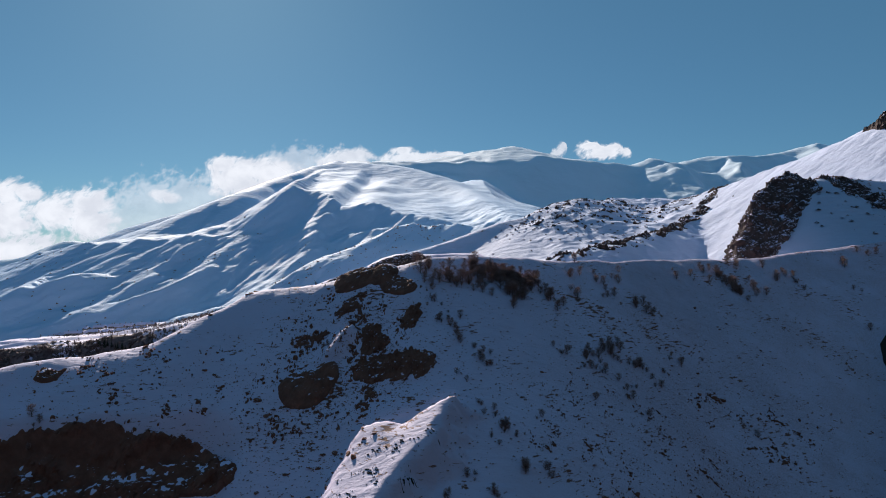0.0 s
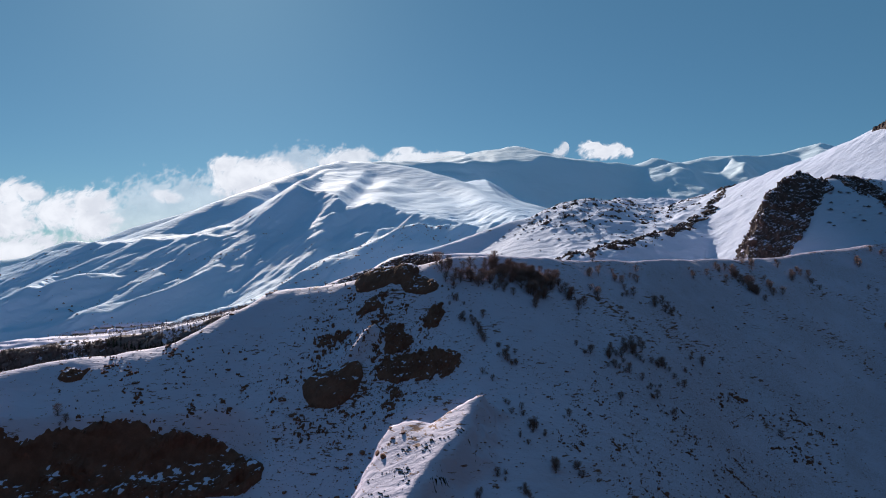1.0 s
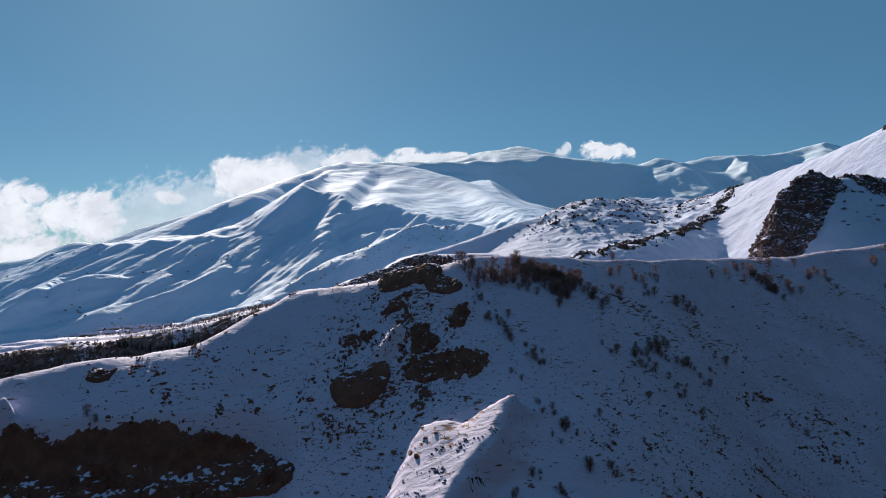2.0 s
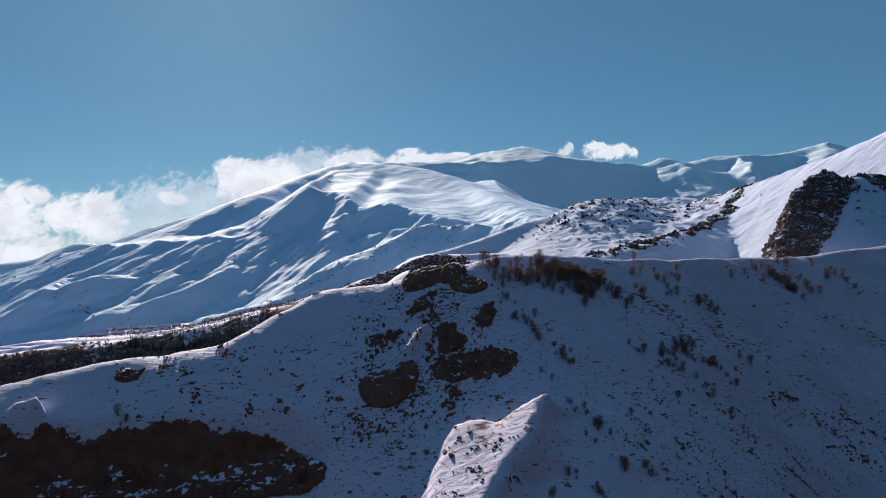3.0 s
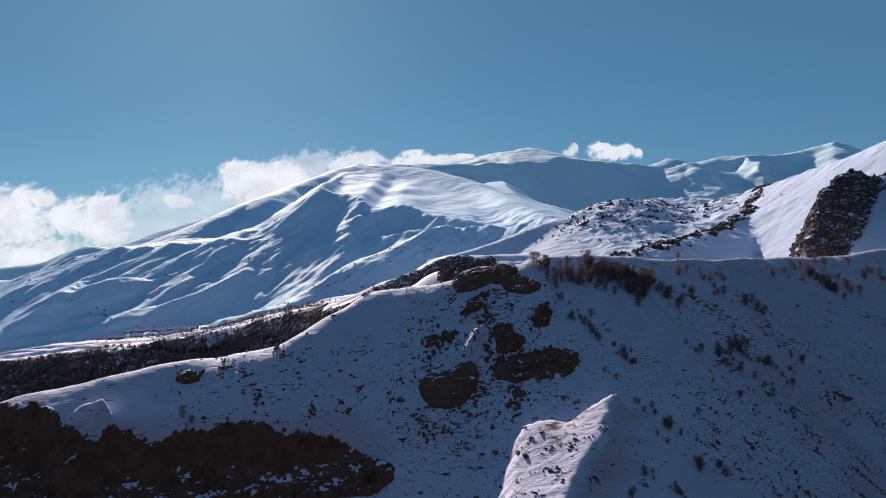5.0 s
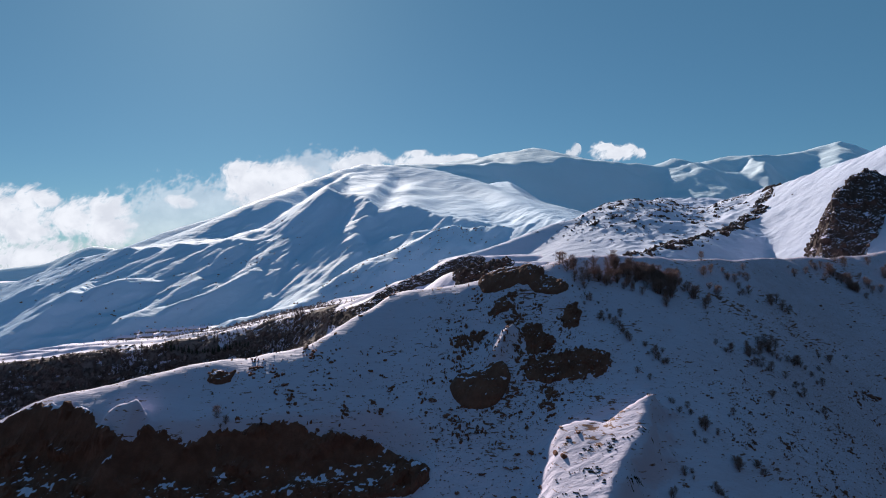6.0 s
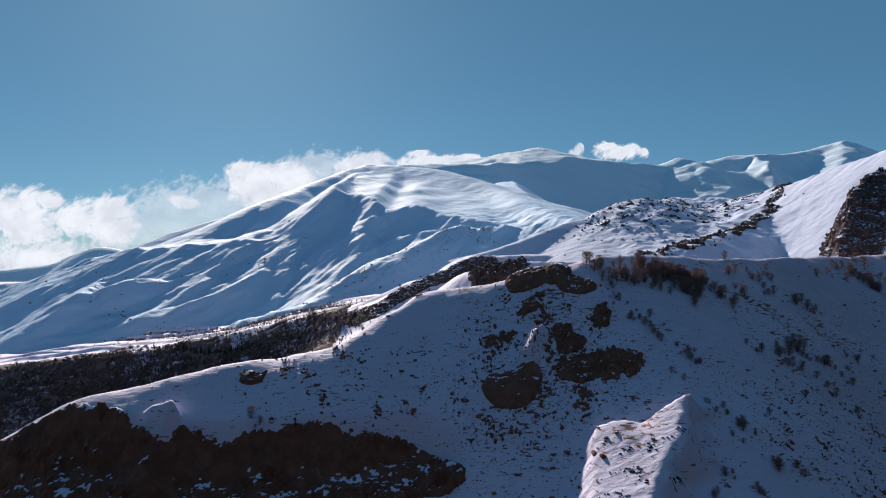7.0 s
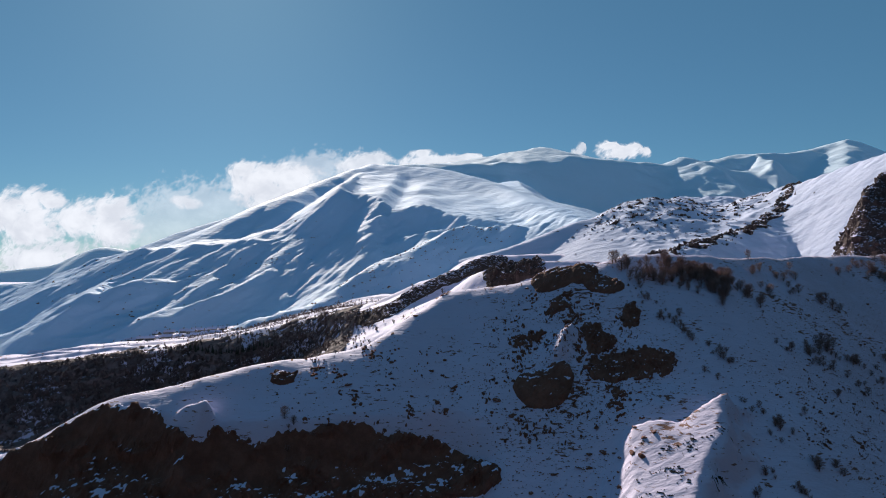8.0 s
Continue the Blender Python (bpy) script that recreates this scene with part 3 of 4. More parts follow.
def patches(label, box, centre, reach, bare, size, seed, name="bare_turf", category="turf", mat=None, grid=0.3, slant=0.0, stretch=1.5, base=near_height, deep=0.5):
    """Ragged patches of turf and stones where the snow has gone, over one stretch of the hill."""
    def height(x, y):
        r = np.hypot((x - centre[0]) / reach[0], (y - centre[1]) / reach[1])
        m = fbm((x + slant * y) / stretch, (y - slant * x) * stretch, size, 5, seed, 0.7) + 0.9 * fbm(x, y, size * 5, 3, seed + 9) - bare - 0.5 * step(0.55, 1.0, r)
        lump = np.abs(fbm(x, y, 1.1, 3, seed + 4))
        return base(x, y) + np.where(m > 0, 0.15 + np.minimum(m * 2.5, deep) + lump * deep, m * 3 - 0.1)

    ob = sheet(name, np.arange(box[0], box[1], grid), np.arange(box[2], box[3], grid), height, mat or TURF, lambda x, y, z: z > base(x, y) - 0.25)
    return tagged(ob, label, category, kind="stuff")


patches("ragged patches of brown turf and stones in the snow", (-66, -4, 184, 248), (-36, 206), (32, 46), 0.44, 1.3, 401, slant=0.0, stretch=1.2, grid=0.25, deep=0.4)
patches("rows of stones and turf on the sunlit face", (-36, 6, 132, 176), (-14, 156), (19, 22), 0.66, 1.0, 405, slant=-0.8, stretch=2.4, grid=0.22, deep=0.10, mat=DARK_STONE)
patches("scattered brown turf showing through the snow", (-140, -56, 182, 232), (-98, 206), (44, 26), 0.66, 1.5, 411, slant=0.1, stretch=1.6, deep=0.3)
patches("level streaks of dead grass on the shaded slope", (2, 122, 146, 222), (66, 182), (62, 38), 0.62, 1.1, 421, grid=0.27, slant=0.55, stretch=2.2, deep=0.2)
patches("brown grass patches on the far slope", (66, 156, 196, 250), (116, 224), (40, 24), 0.60, 1.6, 431, grid=0.33, slant=0.6, stretch=2.0, deep=0.3)


def crag_mask(x, y):
    """The west and south faces of the shoulder, bare down to a slanting snow line."""
    line = np.minimum(240 + 1.15 * (y - 428) - x, 288 - x) / 12
    return np.minimum(np.minimum((x - 200) / 10, line), np.minimum((y - 404) / 12, (500 - y) / 10)).clip(-1, 1)


def crag_arm(x, y):
    """A second belt of rock that slants down to the right of the gully."""
    c = 309 + (482 - y) * 0.40
    return np.minimum(0.7 - ((x - c) / 12) ** 2, np.minimum((y - 432) / 8, (492 - y) / 6)).clip(-1, 1)


outcrop("steep dark grey rock crag streaked with snow", right_height, (195, 300, 395, 505), crag_mask, 2.6, 4.2, 10, 171, 0.45, CRAG_ROCK, "crag", 0.55, 0.78)
outcrop("dark belt of rock beside the snow gully", right_height, (276, 350, 425, 500), crag_arm, 1.4, 3.0, 7, 175, 0.5, CRAG_ROCK, "crag", ragged=1.0)
outcrop("dark cliff across the ravine", valley_height, (-66, 24, 405, 455), block_mask(-47, -6, 420, 438), 3, 4, 9, 181, 0.6, GREY_ROCK, "cliff")


def knoll_band(x, y):
    """The line of rocks along the foot of the knoll."""
    c = along(x, (95, 122, 204, 278, 352, 380), (545, 554, 602, 666, 760, 792))
    return 0.14 - ((y - c - 4) / 20) ** 2 - 0.6 * step(345, 375, x) - 0.6 * step(112, 88, x)


def knoll_patches(x, y):
    """Rocky parts of the knoll's top."""
    r = np.hypot((x - 205) / 130, (y - 735 - 0.45 * (x - 205)) / 80)
    return -0.36 - 0.6 * step(0.75, 1.15, r)


outcrop("dark broken rocks over the sunlit knoll", right_height, (70, 350, 620, 900), knoll_patches, 1.2, 2.8, 4.5, 199, 0.8, GREY_ROCK, ragged=1.0)
outcrop("line of grey broken rocks along the snowy knoll", right_height, (80, 380, 530, 800), knoll_band, 1.2, 3.6, 6, 191, 0.8, GREY_ROCK, ragged=0.9)


def rim_mask(x, y):
    """The dark rock rim along the edge of the far bank."""
    d = along(x, BX, BY) - y
    return 0.9 - ((d - 9) / 12) ** 2 - 2 * step(-140, -175, x) - 2 * step(-25, 0, x)


outcrop("dark rock rim along the snowy bank", valley_height, (-170, 5, 490, 625), rim_mask, 1.4, 1.2, 7, 197, 0.8, GREY_ROCK, "cliff", 0.22, 1.05)
outcrop("dark rocks on the steep white slope", right_height, (400, 470, 540, 640), block_mask(418, 450, 575, 600), 9, 5, 9, 195, 0.8, GREY_ROCK)


# ---------------------------------------------------------------- sticks and matt surfaces
class Sticks:
    """Gathers tapered three-sided sticks."""

    def __init__(self):
        self.co, self.faces = [], []

    def add(self, a, b, ra, rb, sides=3):
        a, b = np.asarray(a, float), np.asarray(b, float)
        w = (b - a) / (np.linalg.norm(b - a) + 1e-9)
        u = np.cross(w, (0.3, 0.9, 0.2) if abs(w[2]) > 0.7 else (0, 0, 1))
        u /= np.linalg.norm(u)
        v = np.cross(w, u)
        n = len(self.co)
        for c, r in ((a, ra), (b, rb)):
            for i in range(sides):
                q = 2 * math.pi * i / sides
                self.co.append(c + r * (math.cos(q) * u + math.sin(q) * v))
        for i in range(sides):
            k = (i + 1) % sides
            self.faces.append((n + i, n + k, n + sides + k, n + sides + i))

    def mesh(self, name, mat):
        return mesh_of(name, self.co, self.faces, mat)


def plain(name, dark, pale, size, rough=0.85):
    """A matt surface of two tones, with grain."""
    k = Nodes(name)
    p = k.place()
    g = k.noise(p, 1.0 / size, 5, 0.6)
    return k.done(k.mix(k.ramp(g, 0.3, 0.7), dark, pale), rough, k.bump(g, 0.4, size * 0.2))


BARK = plain("grey_brown_bark", (0.06, 0.045, 0.038), (0.13, 0.10, 0.085), 0.4)
TWIG = plain("brown_twigs", (0.27, 0.180, 0.165), (0.40, 0.280, 0.255), 1.5)
NEEDLE = plain("dark_fir_needles", (0.012, 0.018, 0.014), (0.030, 0.042, 0.030), 0.8)
STONE = rock_material("field_stone", (0.21, 0.092, 0.062), (0.31, 0.145, 0.102), 0.97, 0.5)
WALL = plain("rendered_wall", (0.20, 0.18, 0.16), (0.34, 0.31, 0.28), 1.0)
WOOD = plain("weathered_boards", (0.05, 0.04, 0.032), (0.11, 0.085, 0.065), 0.6)
GLASS = plain("dark_window_glass", (0.02, 0.022, 0.025), (0.03, 0.032, 0.036), 1.0, 0.15)
ROOF_SNOW = snow_material("roof_snow", 0.0, 0.5)


# ---------------------------------------------------------------- trees
def bare_tree(rng, high, wide, limbs, twigs):
    """The trunk with its limbs, and the twigs of the crown, of a leafless tree."""
    wood, fine = Sticks(), Sticks()
    lean = rng.normal(0, 0.05, 2)
    last, n = np.zeros(3) - (0, 0, 0.6), 5
    spine = [last]
    for i in range(1, n + 1):
        t = i / n
        spine.append(np.array((lean[0] * high * t + rng.normal(0, 0.05), lean[1] * high * t + rng.normal(0, 0.05), high * 0.88 * t)))
        wood.add(spine[-2], spine[-1], 0.13 * (1.15 - (i - 1) / n), 0.13 * (1.15 - t), 5)
    for i in range(limbs):
        t = 0.12 + 0.86 * (i + rng.random()) / limbs
        k = min(int(t * n), n - 1)
        root = spine[k] + (spine[k + 1] - spine[k]) * (t * n - k)
        a = i * 2.4 + rng.random()
        reach = wide * 0.5 * (0.35 + 1.0 * math.sin(math.pi * min(1, t * 0.85 + 0.12))) * rng.uniform(0.7, 1.1)
        tip = root + np.array((math.cos(a) * reach, math.sin(a) * reach, reach * rng.uniform(0.5, 1.1)))
        mid = root * 0.5 + tip * 0.5 + rng.normal(0, 0.08, 3)
        wood.add(root, mid, 0.055, 0.04, 4)
        wood.add(mid, tip, 0.04, 0.022, 4)
        for _ in range(twigs):
            q = rng.uniform(0.15, 1.0)
            c = root + (tip - root) * q
            w = rng.normal(0, 1, 3) + np.array((math.cos(a), math.sin(a), 0.9)) * 0.9
            w = w / np.linalg.norm(w) * rng.uniform(0.35, 0.8) * high / 6
            fine.add(c, c + w, 0.030, 0.014)
            for _ in range(3):
                c2 = c + w * rng.uniform(0.3, 1)
                w2 = (w / np.linalg.norm(w) + rng.normal(0, 0.7, 3)) * rng.uniform(0.25, 0.55) * high / 6
                fine.add(c2, c2 + w2, 0.022, 0.009)
    return wood, fine


def tree_thing(rng, high, wide, limbs, twigs, label, name="bare_tree", category="tree", group="bare trees on the hillside"):
    wood, fine = bare_tree(rng, high, wide, limbs, twigs)
    top = tagged(new(name), label, category, group)
    part("trunk", wood.mesh("trunk", BARK), top)
    part("crown", fine.mesh("crown", TWIG), top, "fine brown leafless twigs")
    return top


def on_slope(x, y, height=near_height):
    return float(height(np.array([x]), np.array([y]))[0])


tree_rng = np.random.default_rng(7)
TREES = [tree_thing(tree_rng, 5.0, 2.8, 21, 12, "tall leafless brown tree on shaded snow"),
         tree_thing(tree_rng, 4.4, 3.0, 20, 12, "rounded leafless brown tree on shaded snow"),
         tree_thing(tree_rng, 4.8, 2.2, 20, 12, "slim upright leafless tree on shaded snow"),
         tree_thing(tree_rng, 2.6, 2.4, 14, 11, "low leafless brown shrub on shaded snow", "bare_shrub", "shrub", "bare shrubs on the hillside")]
PLANTED = [0, 0, 0, 0]


def plant(x, y, kind, scale, height=near_height):
    m = pose(x, y, on_slope(x, y, height) - 0.15, tree_rng.uniform(-4, 4), tree_rng.uniform(-4, 4), tree_rng.uniform(0, 360)) @ Matrix.Scale(scale, 4)
    if PLANTED[kind] == 0:
        ob = TREES[kind]
        ob.matrix_basis = m
    else:
        ob = copy_thing(TREES[kind], m)
        ob.scale = (scale, scale, scale)
    PLANTED[kind] += 1


def clump(x, y, wx, wy, count, scale, shrubs=0.2, slant=0.0):
    """Trees scattered round (x, y); slant: how the clump runs back as it goes right."""
    for _ in range(count):
        a, b = tree_rng.normal(0, 0.5, 2)
        kind = 3 if tree_rng.random() < shrubs else int(tree_rng.integers(0, 3))
        plant(x + a * wx, y + b * wy + a * wx * slant, kind, scale * tree_rng.uniform(0.6, 1.15))


# (x, y, how many, spread along, spread up), stretch by stretch of the hill
THICKET = [(-8, 240, 4, 2.6, 3.2), (-4, 241, 5, 2.1, 3.0), (0, 237, 8, 3.1, 4.0), (5, 243, 5, 1.6, 5.8), (4, 235, 9, 3.5, 2.8), (-2, 231, 3, 2.0, 1.4), (10, 241, 8, 2.6, 5.5), (15, 246, 24, 3.7, 5.1), (21, 247, 32, 4.3, 5.7),
           (27, 247, 34, 4.3, 5.5), (32, 248, 24, 3.7, 5.3), (38, 251, 12, 2.7, 5.8), (14, 235, 7, 3.5, 2.0), (22, 238, 7, 3.6, 2.6), (29, 240, 8, 2.6, 3.0), (31, 238, 6, 1.5, 4.5), (27, 229, 3, 1.7, 1.5), (43, 244, 9, 2.1, 4.7)]
UPPER = [(61, 274, 4, 2.1, 3.6), (56, 266, 3, 1.4, 2.4), (69, 274, 9, 3.5, 4.6), (76, 280, 2, 1.2, 2.1), (79, 277, 3, 1.5, 2.3), (71, 266, 3, 1.1, 2.9), (74, 265, 2, 1.1, 1.6), (67, 262, 2, 1.1, 1.5), (54, 254, 7, 1.6, 4.7),
         (47, 243, 3, 1.3, 1.8), (81, 287, 2, 0.9, 2.9), (82, 264, 5, 2.3, 2.6), (88, 266, 6, 1.4, 6.0), (117, 305, 4, 1.3, 5.3), (126, 311, 4, 2.3, 2.8), (136, 322, 7, 1.7, 7.0), (144, 325, 5, 2.1, 5.7)]
EAST = [(147, 323, 10, 3.5, 5.7), (149, 320, 12, 3.4, 6.6), (150, 316, 12, 2.7, 5.3), (151, 311, 9, 2.3, 5.2), (159, 339, 3, 1.8, 2.9), (164, 342, 2, 1.5, 2.5), (164, 329, 4, 2.1, 4.4), (184, 346, 7, 3.3, 4.6), (196, 351, 7, 3.4, 5.1),
        (198, 347, 4, 3.0, 2.6), (162, 319, 3, 1.7, 2.8), (168, 321, 2, 1.0, 2.4), (199, 344, 2, 1.1, 3.0), (244, 372, 5, 8, 5), (262, 384, 6, 7, 4), (237, 349, 4, 5, 4), (221, 318, 2, 3, 3)]
MIDDLE = [(42, 215, 6, 1.8, 2.8), (46, 219, 2, 0.9, 1.6), (51, 220, 13, 3.8, 3.1), (58, 226, 6, 1.5, 2.3), (61, 227, 6, 1.0, 3.1), (50, 215, 7, 1.2, 3.7), (52, 214, 4, 1.2, 1.5), (55, 214, 4, 1.1, 1.4), (62, 223, 6, 1.2, 2.8),
          (66, 229, 3, 1.5, 1.4), (66, 223, 4, 1.4, 1.3), (69, 224, 4, 1.4, 1.4), (72, 226, 6, 1.9, 2.0), (74, 224, 4, 1.4, 1.9), (87, 240, 2, 0.8, 2.0), (93, 243, 4, 0.8, 3.9), (82, 230, 3, 1.0, 2.2), (105, 250, 2, 1.3, 1.6)]
WEST = [(-3, 224, 8, 2.2, 1.8), (1, 217, 4, 1.4, 1.7), (3, 217, 6, 0.9, 3.0), (-2, 216, 3, 1.4, 1.3), (5, 211, 7, 1.4, 3.0), (6, 209, 7, 1.1, 2.9), (10, 205, 3, 1.3, 1.3), (12, 202, 6, 1.1, 2.5), (15, 204, 3, 0.9, 1.6),
        (14, 198, 4, 1.3, 1.0), (16, 198, 4, 1.1, 1.4), (7, 219, 2, 0.7, 1.4), (44, 232, 2, 1.5, 1.8), (8, 191, 2, 1.0, 1.3), (4, 192, 2, 1.0, 1.3)]
LOWER = [(15, 179, 6, 1.7, 1.2), (17, 176, 7, 1.3, 1.7), (18, 175, 9, 1.3, 2.1), (20, 173, 3, 0.7, 0.9), (14, 171, 5, 1.5, 1.2), (12, 182, 4, 1.2, 0.9), (28, 183, 3, 1.0, 1.1), (22, 165, 8, 1.1, 1.9), (28, 166, 8, 1.4, 1.8),
         (7, 160, 6, 1.2, 1.2), (12, 156, 12, 2.0, 2.0), (-5, 148, 9, 2.2, 0.9), (1, 154, 4, 1.3, 0.6), (78, 221, 5, 1.7, 2.3), (62, 212, 8, 2.6, 1.9), (50, 198, 4, 1.3, 1.4), (61, 207, 3, 1.3, 2.0), (111, 219, 6, 1.6, 2.1), (67, 202, 3, 1.5, 1.9)]
for rows, scale, shrubs in [(THICKET, 0.98, 0.15), (UPPER, 0.85, 0.2), (EAST, 1.0, 0.2), (MIDDLE, 0.70, 0.5), (WEST, 0.64, 0.6), (LOWER, 0.58, 0.6), ([(-118, 187, 9, 4.0, 2.0)], 0.7, 0.4)]:
    for x, y, count, wx, wy in rows:
        clump(x, y, wx * 1.3, wy * 1.3, max(1, round((0.8 if rows is THICKET else 0.6) * count)), scale, shrubs)


# ---------------------------------------------------------------- stones
def stone_mesh(rng, detail, flat, mat):
    """A broken stone about one metre across."""
    bm = bmesh.new()
    bmesh.ops.create_icosphere(bm, subdivisions=detail, radius=0.5)
    cuts = [(Vector(rng.normal(0, 1, 3)).normalized(), rng.uniform(0.28, 0.42)) for _ in range(9)]
    for v in bm.verts:
        for n, d in cuts:
            over = v.co.dot(n) - d
            if over > 0:
                v.co -= n * over * 0.9
        v.co *= 1 + 0.12 * noise.noise(v.co * 4 + Vector((flat * 9, 0, 0)))
        v.co.z *= flat
    me = bpy.data.meshes.new("stone")
    bm.to_mesh(me)
    bm.free()
    me.materials.append(mat)
    return me


stone_rng = np.random.default_rng(11)
STONES = [stone_mesh(stone_rng, 3, f, STONE) for f in (0.75, 0.6, 0.85, 0.5, 0.7)]


def put_stone(x, y, size, height=near_height, label="dark brown boulder half buried in snow", group="boulders on the hillside"):
    ob = new("boulder", STONES[int(stone_rng.integers(0, len(STONES)))])
    ob.matrix_basis = pose(x, y, on_slope(x, y, height) - 0.08 * size, stone_rng.uniform(-15, 25), stone_rng.uniform(-15, 15), stone_rng.uniform(0, 360)) @ Matrix.Diagonal((size * stone_rng.uniform(0.9, 1.6), size, size * stone_rng.uniform(0.5, 0.9), 1))
    tagged(ob, label, "boulder", group)


# (x, y, spread along, spread up, how many, size)
for x, y, wx, wy, count, size in [(-30, 222, 16, 22, 26, 1.7), (-18, 200, 14, 16, 16, 1.5), (-42, 214, 12, 8, 8, 1.4), (-38, 180, 18, 12, 24, 1.5), (-52, 190, 12, 12, 10, 1.2),
                                  (-24, 176, 8, 12, 10, 1.2), (-30, 168, 6, 12, 8, 1.0), (-80, 205, 40, 14, 12, 1.1), (-110, 203, 26, 10, 7, 1.2), (-28, 238, 12, 10, 10, 1.4)]:
    for _ in range(count):
        a, b = stone_rng.normal(0, 0.5, 2)
        put_stone(x + a * wx, y + b * wy, size * stone_rng.uniform(0.4, 1.5) ** 1.3)
for x, y, wx, wy, count, size in [(40, 205, 50, 30, 26, 0.9), (95, 240, 40, 25, 22, 1.1), (100, 233, 10, 5, 8, 1.8), (140, 270, 50, 35, 24, 1.2), (60, 175, 40, 20, 20, 1.1), (-76, 246, 5, 3, 10, 1.5), (-86, 236, 5, 3, 7, 1.3)]:
    for _ in range(count):
        a, b = stone_rng.normal(0, 0.5, 2)
        put_stone(x + a * wx, y + b * wy, size * stone_rng.uniform(0.4, 1.5) ** 1.3)
for x, y, size in [(-126, 213, 1.6), (-105, 202, 2.4), (-103, 200, 2.0), (-79, 211, 1.8), (-85, 201, 1.4), (-77, 200, 2.2), (-58, 200, 2.4), (-60, 196, 1.6), (-54, 195, 2.2), (117, 287, 2.0)]:
    put_stone(x, y, size)


FAR_TWIG = plain("dark_far_twigs", (0.11, 0.084, 0.088), (0.18, 0.142, 0.146), 2.0)


def scatter(name, label, category, spots, height, kinds, mat, low, high, flat, rng, keep=None):
    """Many small pieces in one mesh of their own, laid on the land."""
    xs = np.concatenate([rng.normal(0, 0.5, n) * wx + x for x, y, wx, wy, n in spots])
    ys = np.concatenate([rng.normal(0, 0.5, n) * wy + y for x, y, wx, wy, n in spots])
    if keep is not None:
        ok = keep(xs, ys)
        xs, ys = xs[ok], ys[ok]
    zs = height(xs, ys)
    co, faces, n = [], [], 0
    size = low + (high - low) * rng.random(len(xs)) ** 2.5
    turn = rng.uniform(0, 2 * math.pi, len(xs))
    pick = rng.integers(0, len(kinds), len(xs))
    for k, (kc, kf) in enumerate(kinds):
        for i in np.nonzero(pick == k)[0]:
            c, q = math.cos(turn[i]), math.sin(turn[i])
            p = kc * size[i]
            co.append(np.stack([c * p[:, 0] - q * p[:, 1] + xs[i], q * p[:, 0] + c * p[:, 1] + ys[i], flat * p[:, 2] + zs[i]], 1))
            faces.append(kf + n)
            n += len(kc)
    return tagged(new(name, mesh_of(name, np.concatenate(co), np.concatenate(faces), mat)), label, category, kind="stuff")


def pebble(rng):
    a = np.linspace(0, 2 * math.pi, 6, endpoint=False)
    ring = np.stack([np.cos(a) * rng.uniform(0.4, 0.62, 6), np.sin(a) * rng.uniform(0.3, 0.5, 6), rng.uniform(-0.15, 0.1, 6)], 1)
    co = np.concatenate([ring, [[0.05, 0.02, 0.42]]])
    return co, np.array([(i, (i + 1) % 6, 6) for i in range(6)])


scatter("loose_stones", "many small dark stones and grass tufts in the snow", "stones",
        [(-30, 215, 40, 50, 2600), (-24, 206, 26, 26, 900), (-40, 182, 50, 30, 2600), (-100, 206, 110, 26, 1500), (-24, 170, 24, 36, 160), (40, 200, 110, 60, 1500), (110, 245, 130, 80, 2000), (70, 180, 120, 50, 2600), (150, 300, 160, 60, 1000)],
        near_height, [pebble(stone_rng) for _ in range(6)], STONE, 0.15, 0.95, 0.5, stone_rng,
        lambda x, y: (x < -29) | (x > 1) | (y > 180))


# ---------------------------------------------------------------- across the ravine
def small_tree(rng, high, sticks):
    """A far leafless tree: a stem and a spray of flat twigs."""
    co, faces = [], []
    for i in range(sticks + 1):
        t, a = (0.0, 0.0) if i == 0 else (rng.uniform(0.1, 0.85), rng.uniform(0, 2 * math.pi))
        reach = high * 0.36 * (0.4 + math.sin(math.pi * min(1, t + 0.1))) * rng.uniform(0.5, 1)
        a0 = np.array((0, 0, -0.5)) if i == 0 else np.array((math.cos(a) * reach * 0.1, math.sin(a) * reach * 0.1, high * t))
        a1 = np.array((0, 0, high * 0.85)) if i == 0 else np.array((math.cos(a) * reach, math.sin(a) * reach, high * t + reach * rng.uniform(0.3, 0.9)))
        side = np.array((-math.sin(a), math.cos(a), rng.normal(0, 0.5)))
        side = side / np.linalg.norm(side) * (0.2 if i else 0.14)
        n = len(co)
        co += [a0 - side, a0 + side, a1 + side * 0.5, a1 - side * 0.5]
        faces.append((n, n + 1, n + 2, n + 3))
    return np.array(co), np.array(faces)


wood_rng = np.random.default_rng(23)
for x0, x1, y0, y1, bare in [(-660, -390, 470, 585, -0.42), (-400, -150, 470, 612, -0.30)]:
    patches("dark leafless brushwood on the shaded bank", (x0, x1, y0, y1), ((x0 + x1) / 2, (y0 + y1) / 2), (170, 75), bare, 9, 441 + int(x1), "brushwood", "brushwood", FAR_TWIG, 1.4, 0.2, 1.5, valley_height, 1.6)
scatter("bare_woods", "dark leafless woods on the bank across the ravine", "woods",
        [(-430, 530, 130, 50, 2600), (-350, 540, 110, 55, 3000), (-270, 560, 100, 50, 2300), (-205, 565, 70, 45, 1200), (-160, 530, 40, 40, 260), (-300, 495, 160, 60, 1300), (-480, 580, 120, 20, 250), (-560, 545, 120, 60, 1400)],
        valley_height, [small_tree(wood_rng, h, 38) for h in (3.6, 4.4, 3.0)], FAR_TWIG, 0.6, 1.25, 1.0, wood_rng, lambda x, y: y < along(x, BX, BY) - 1)
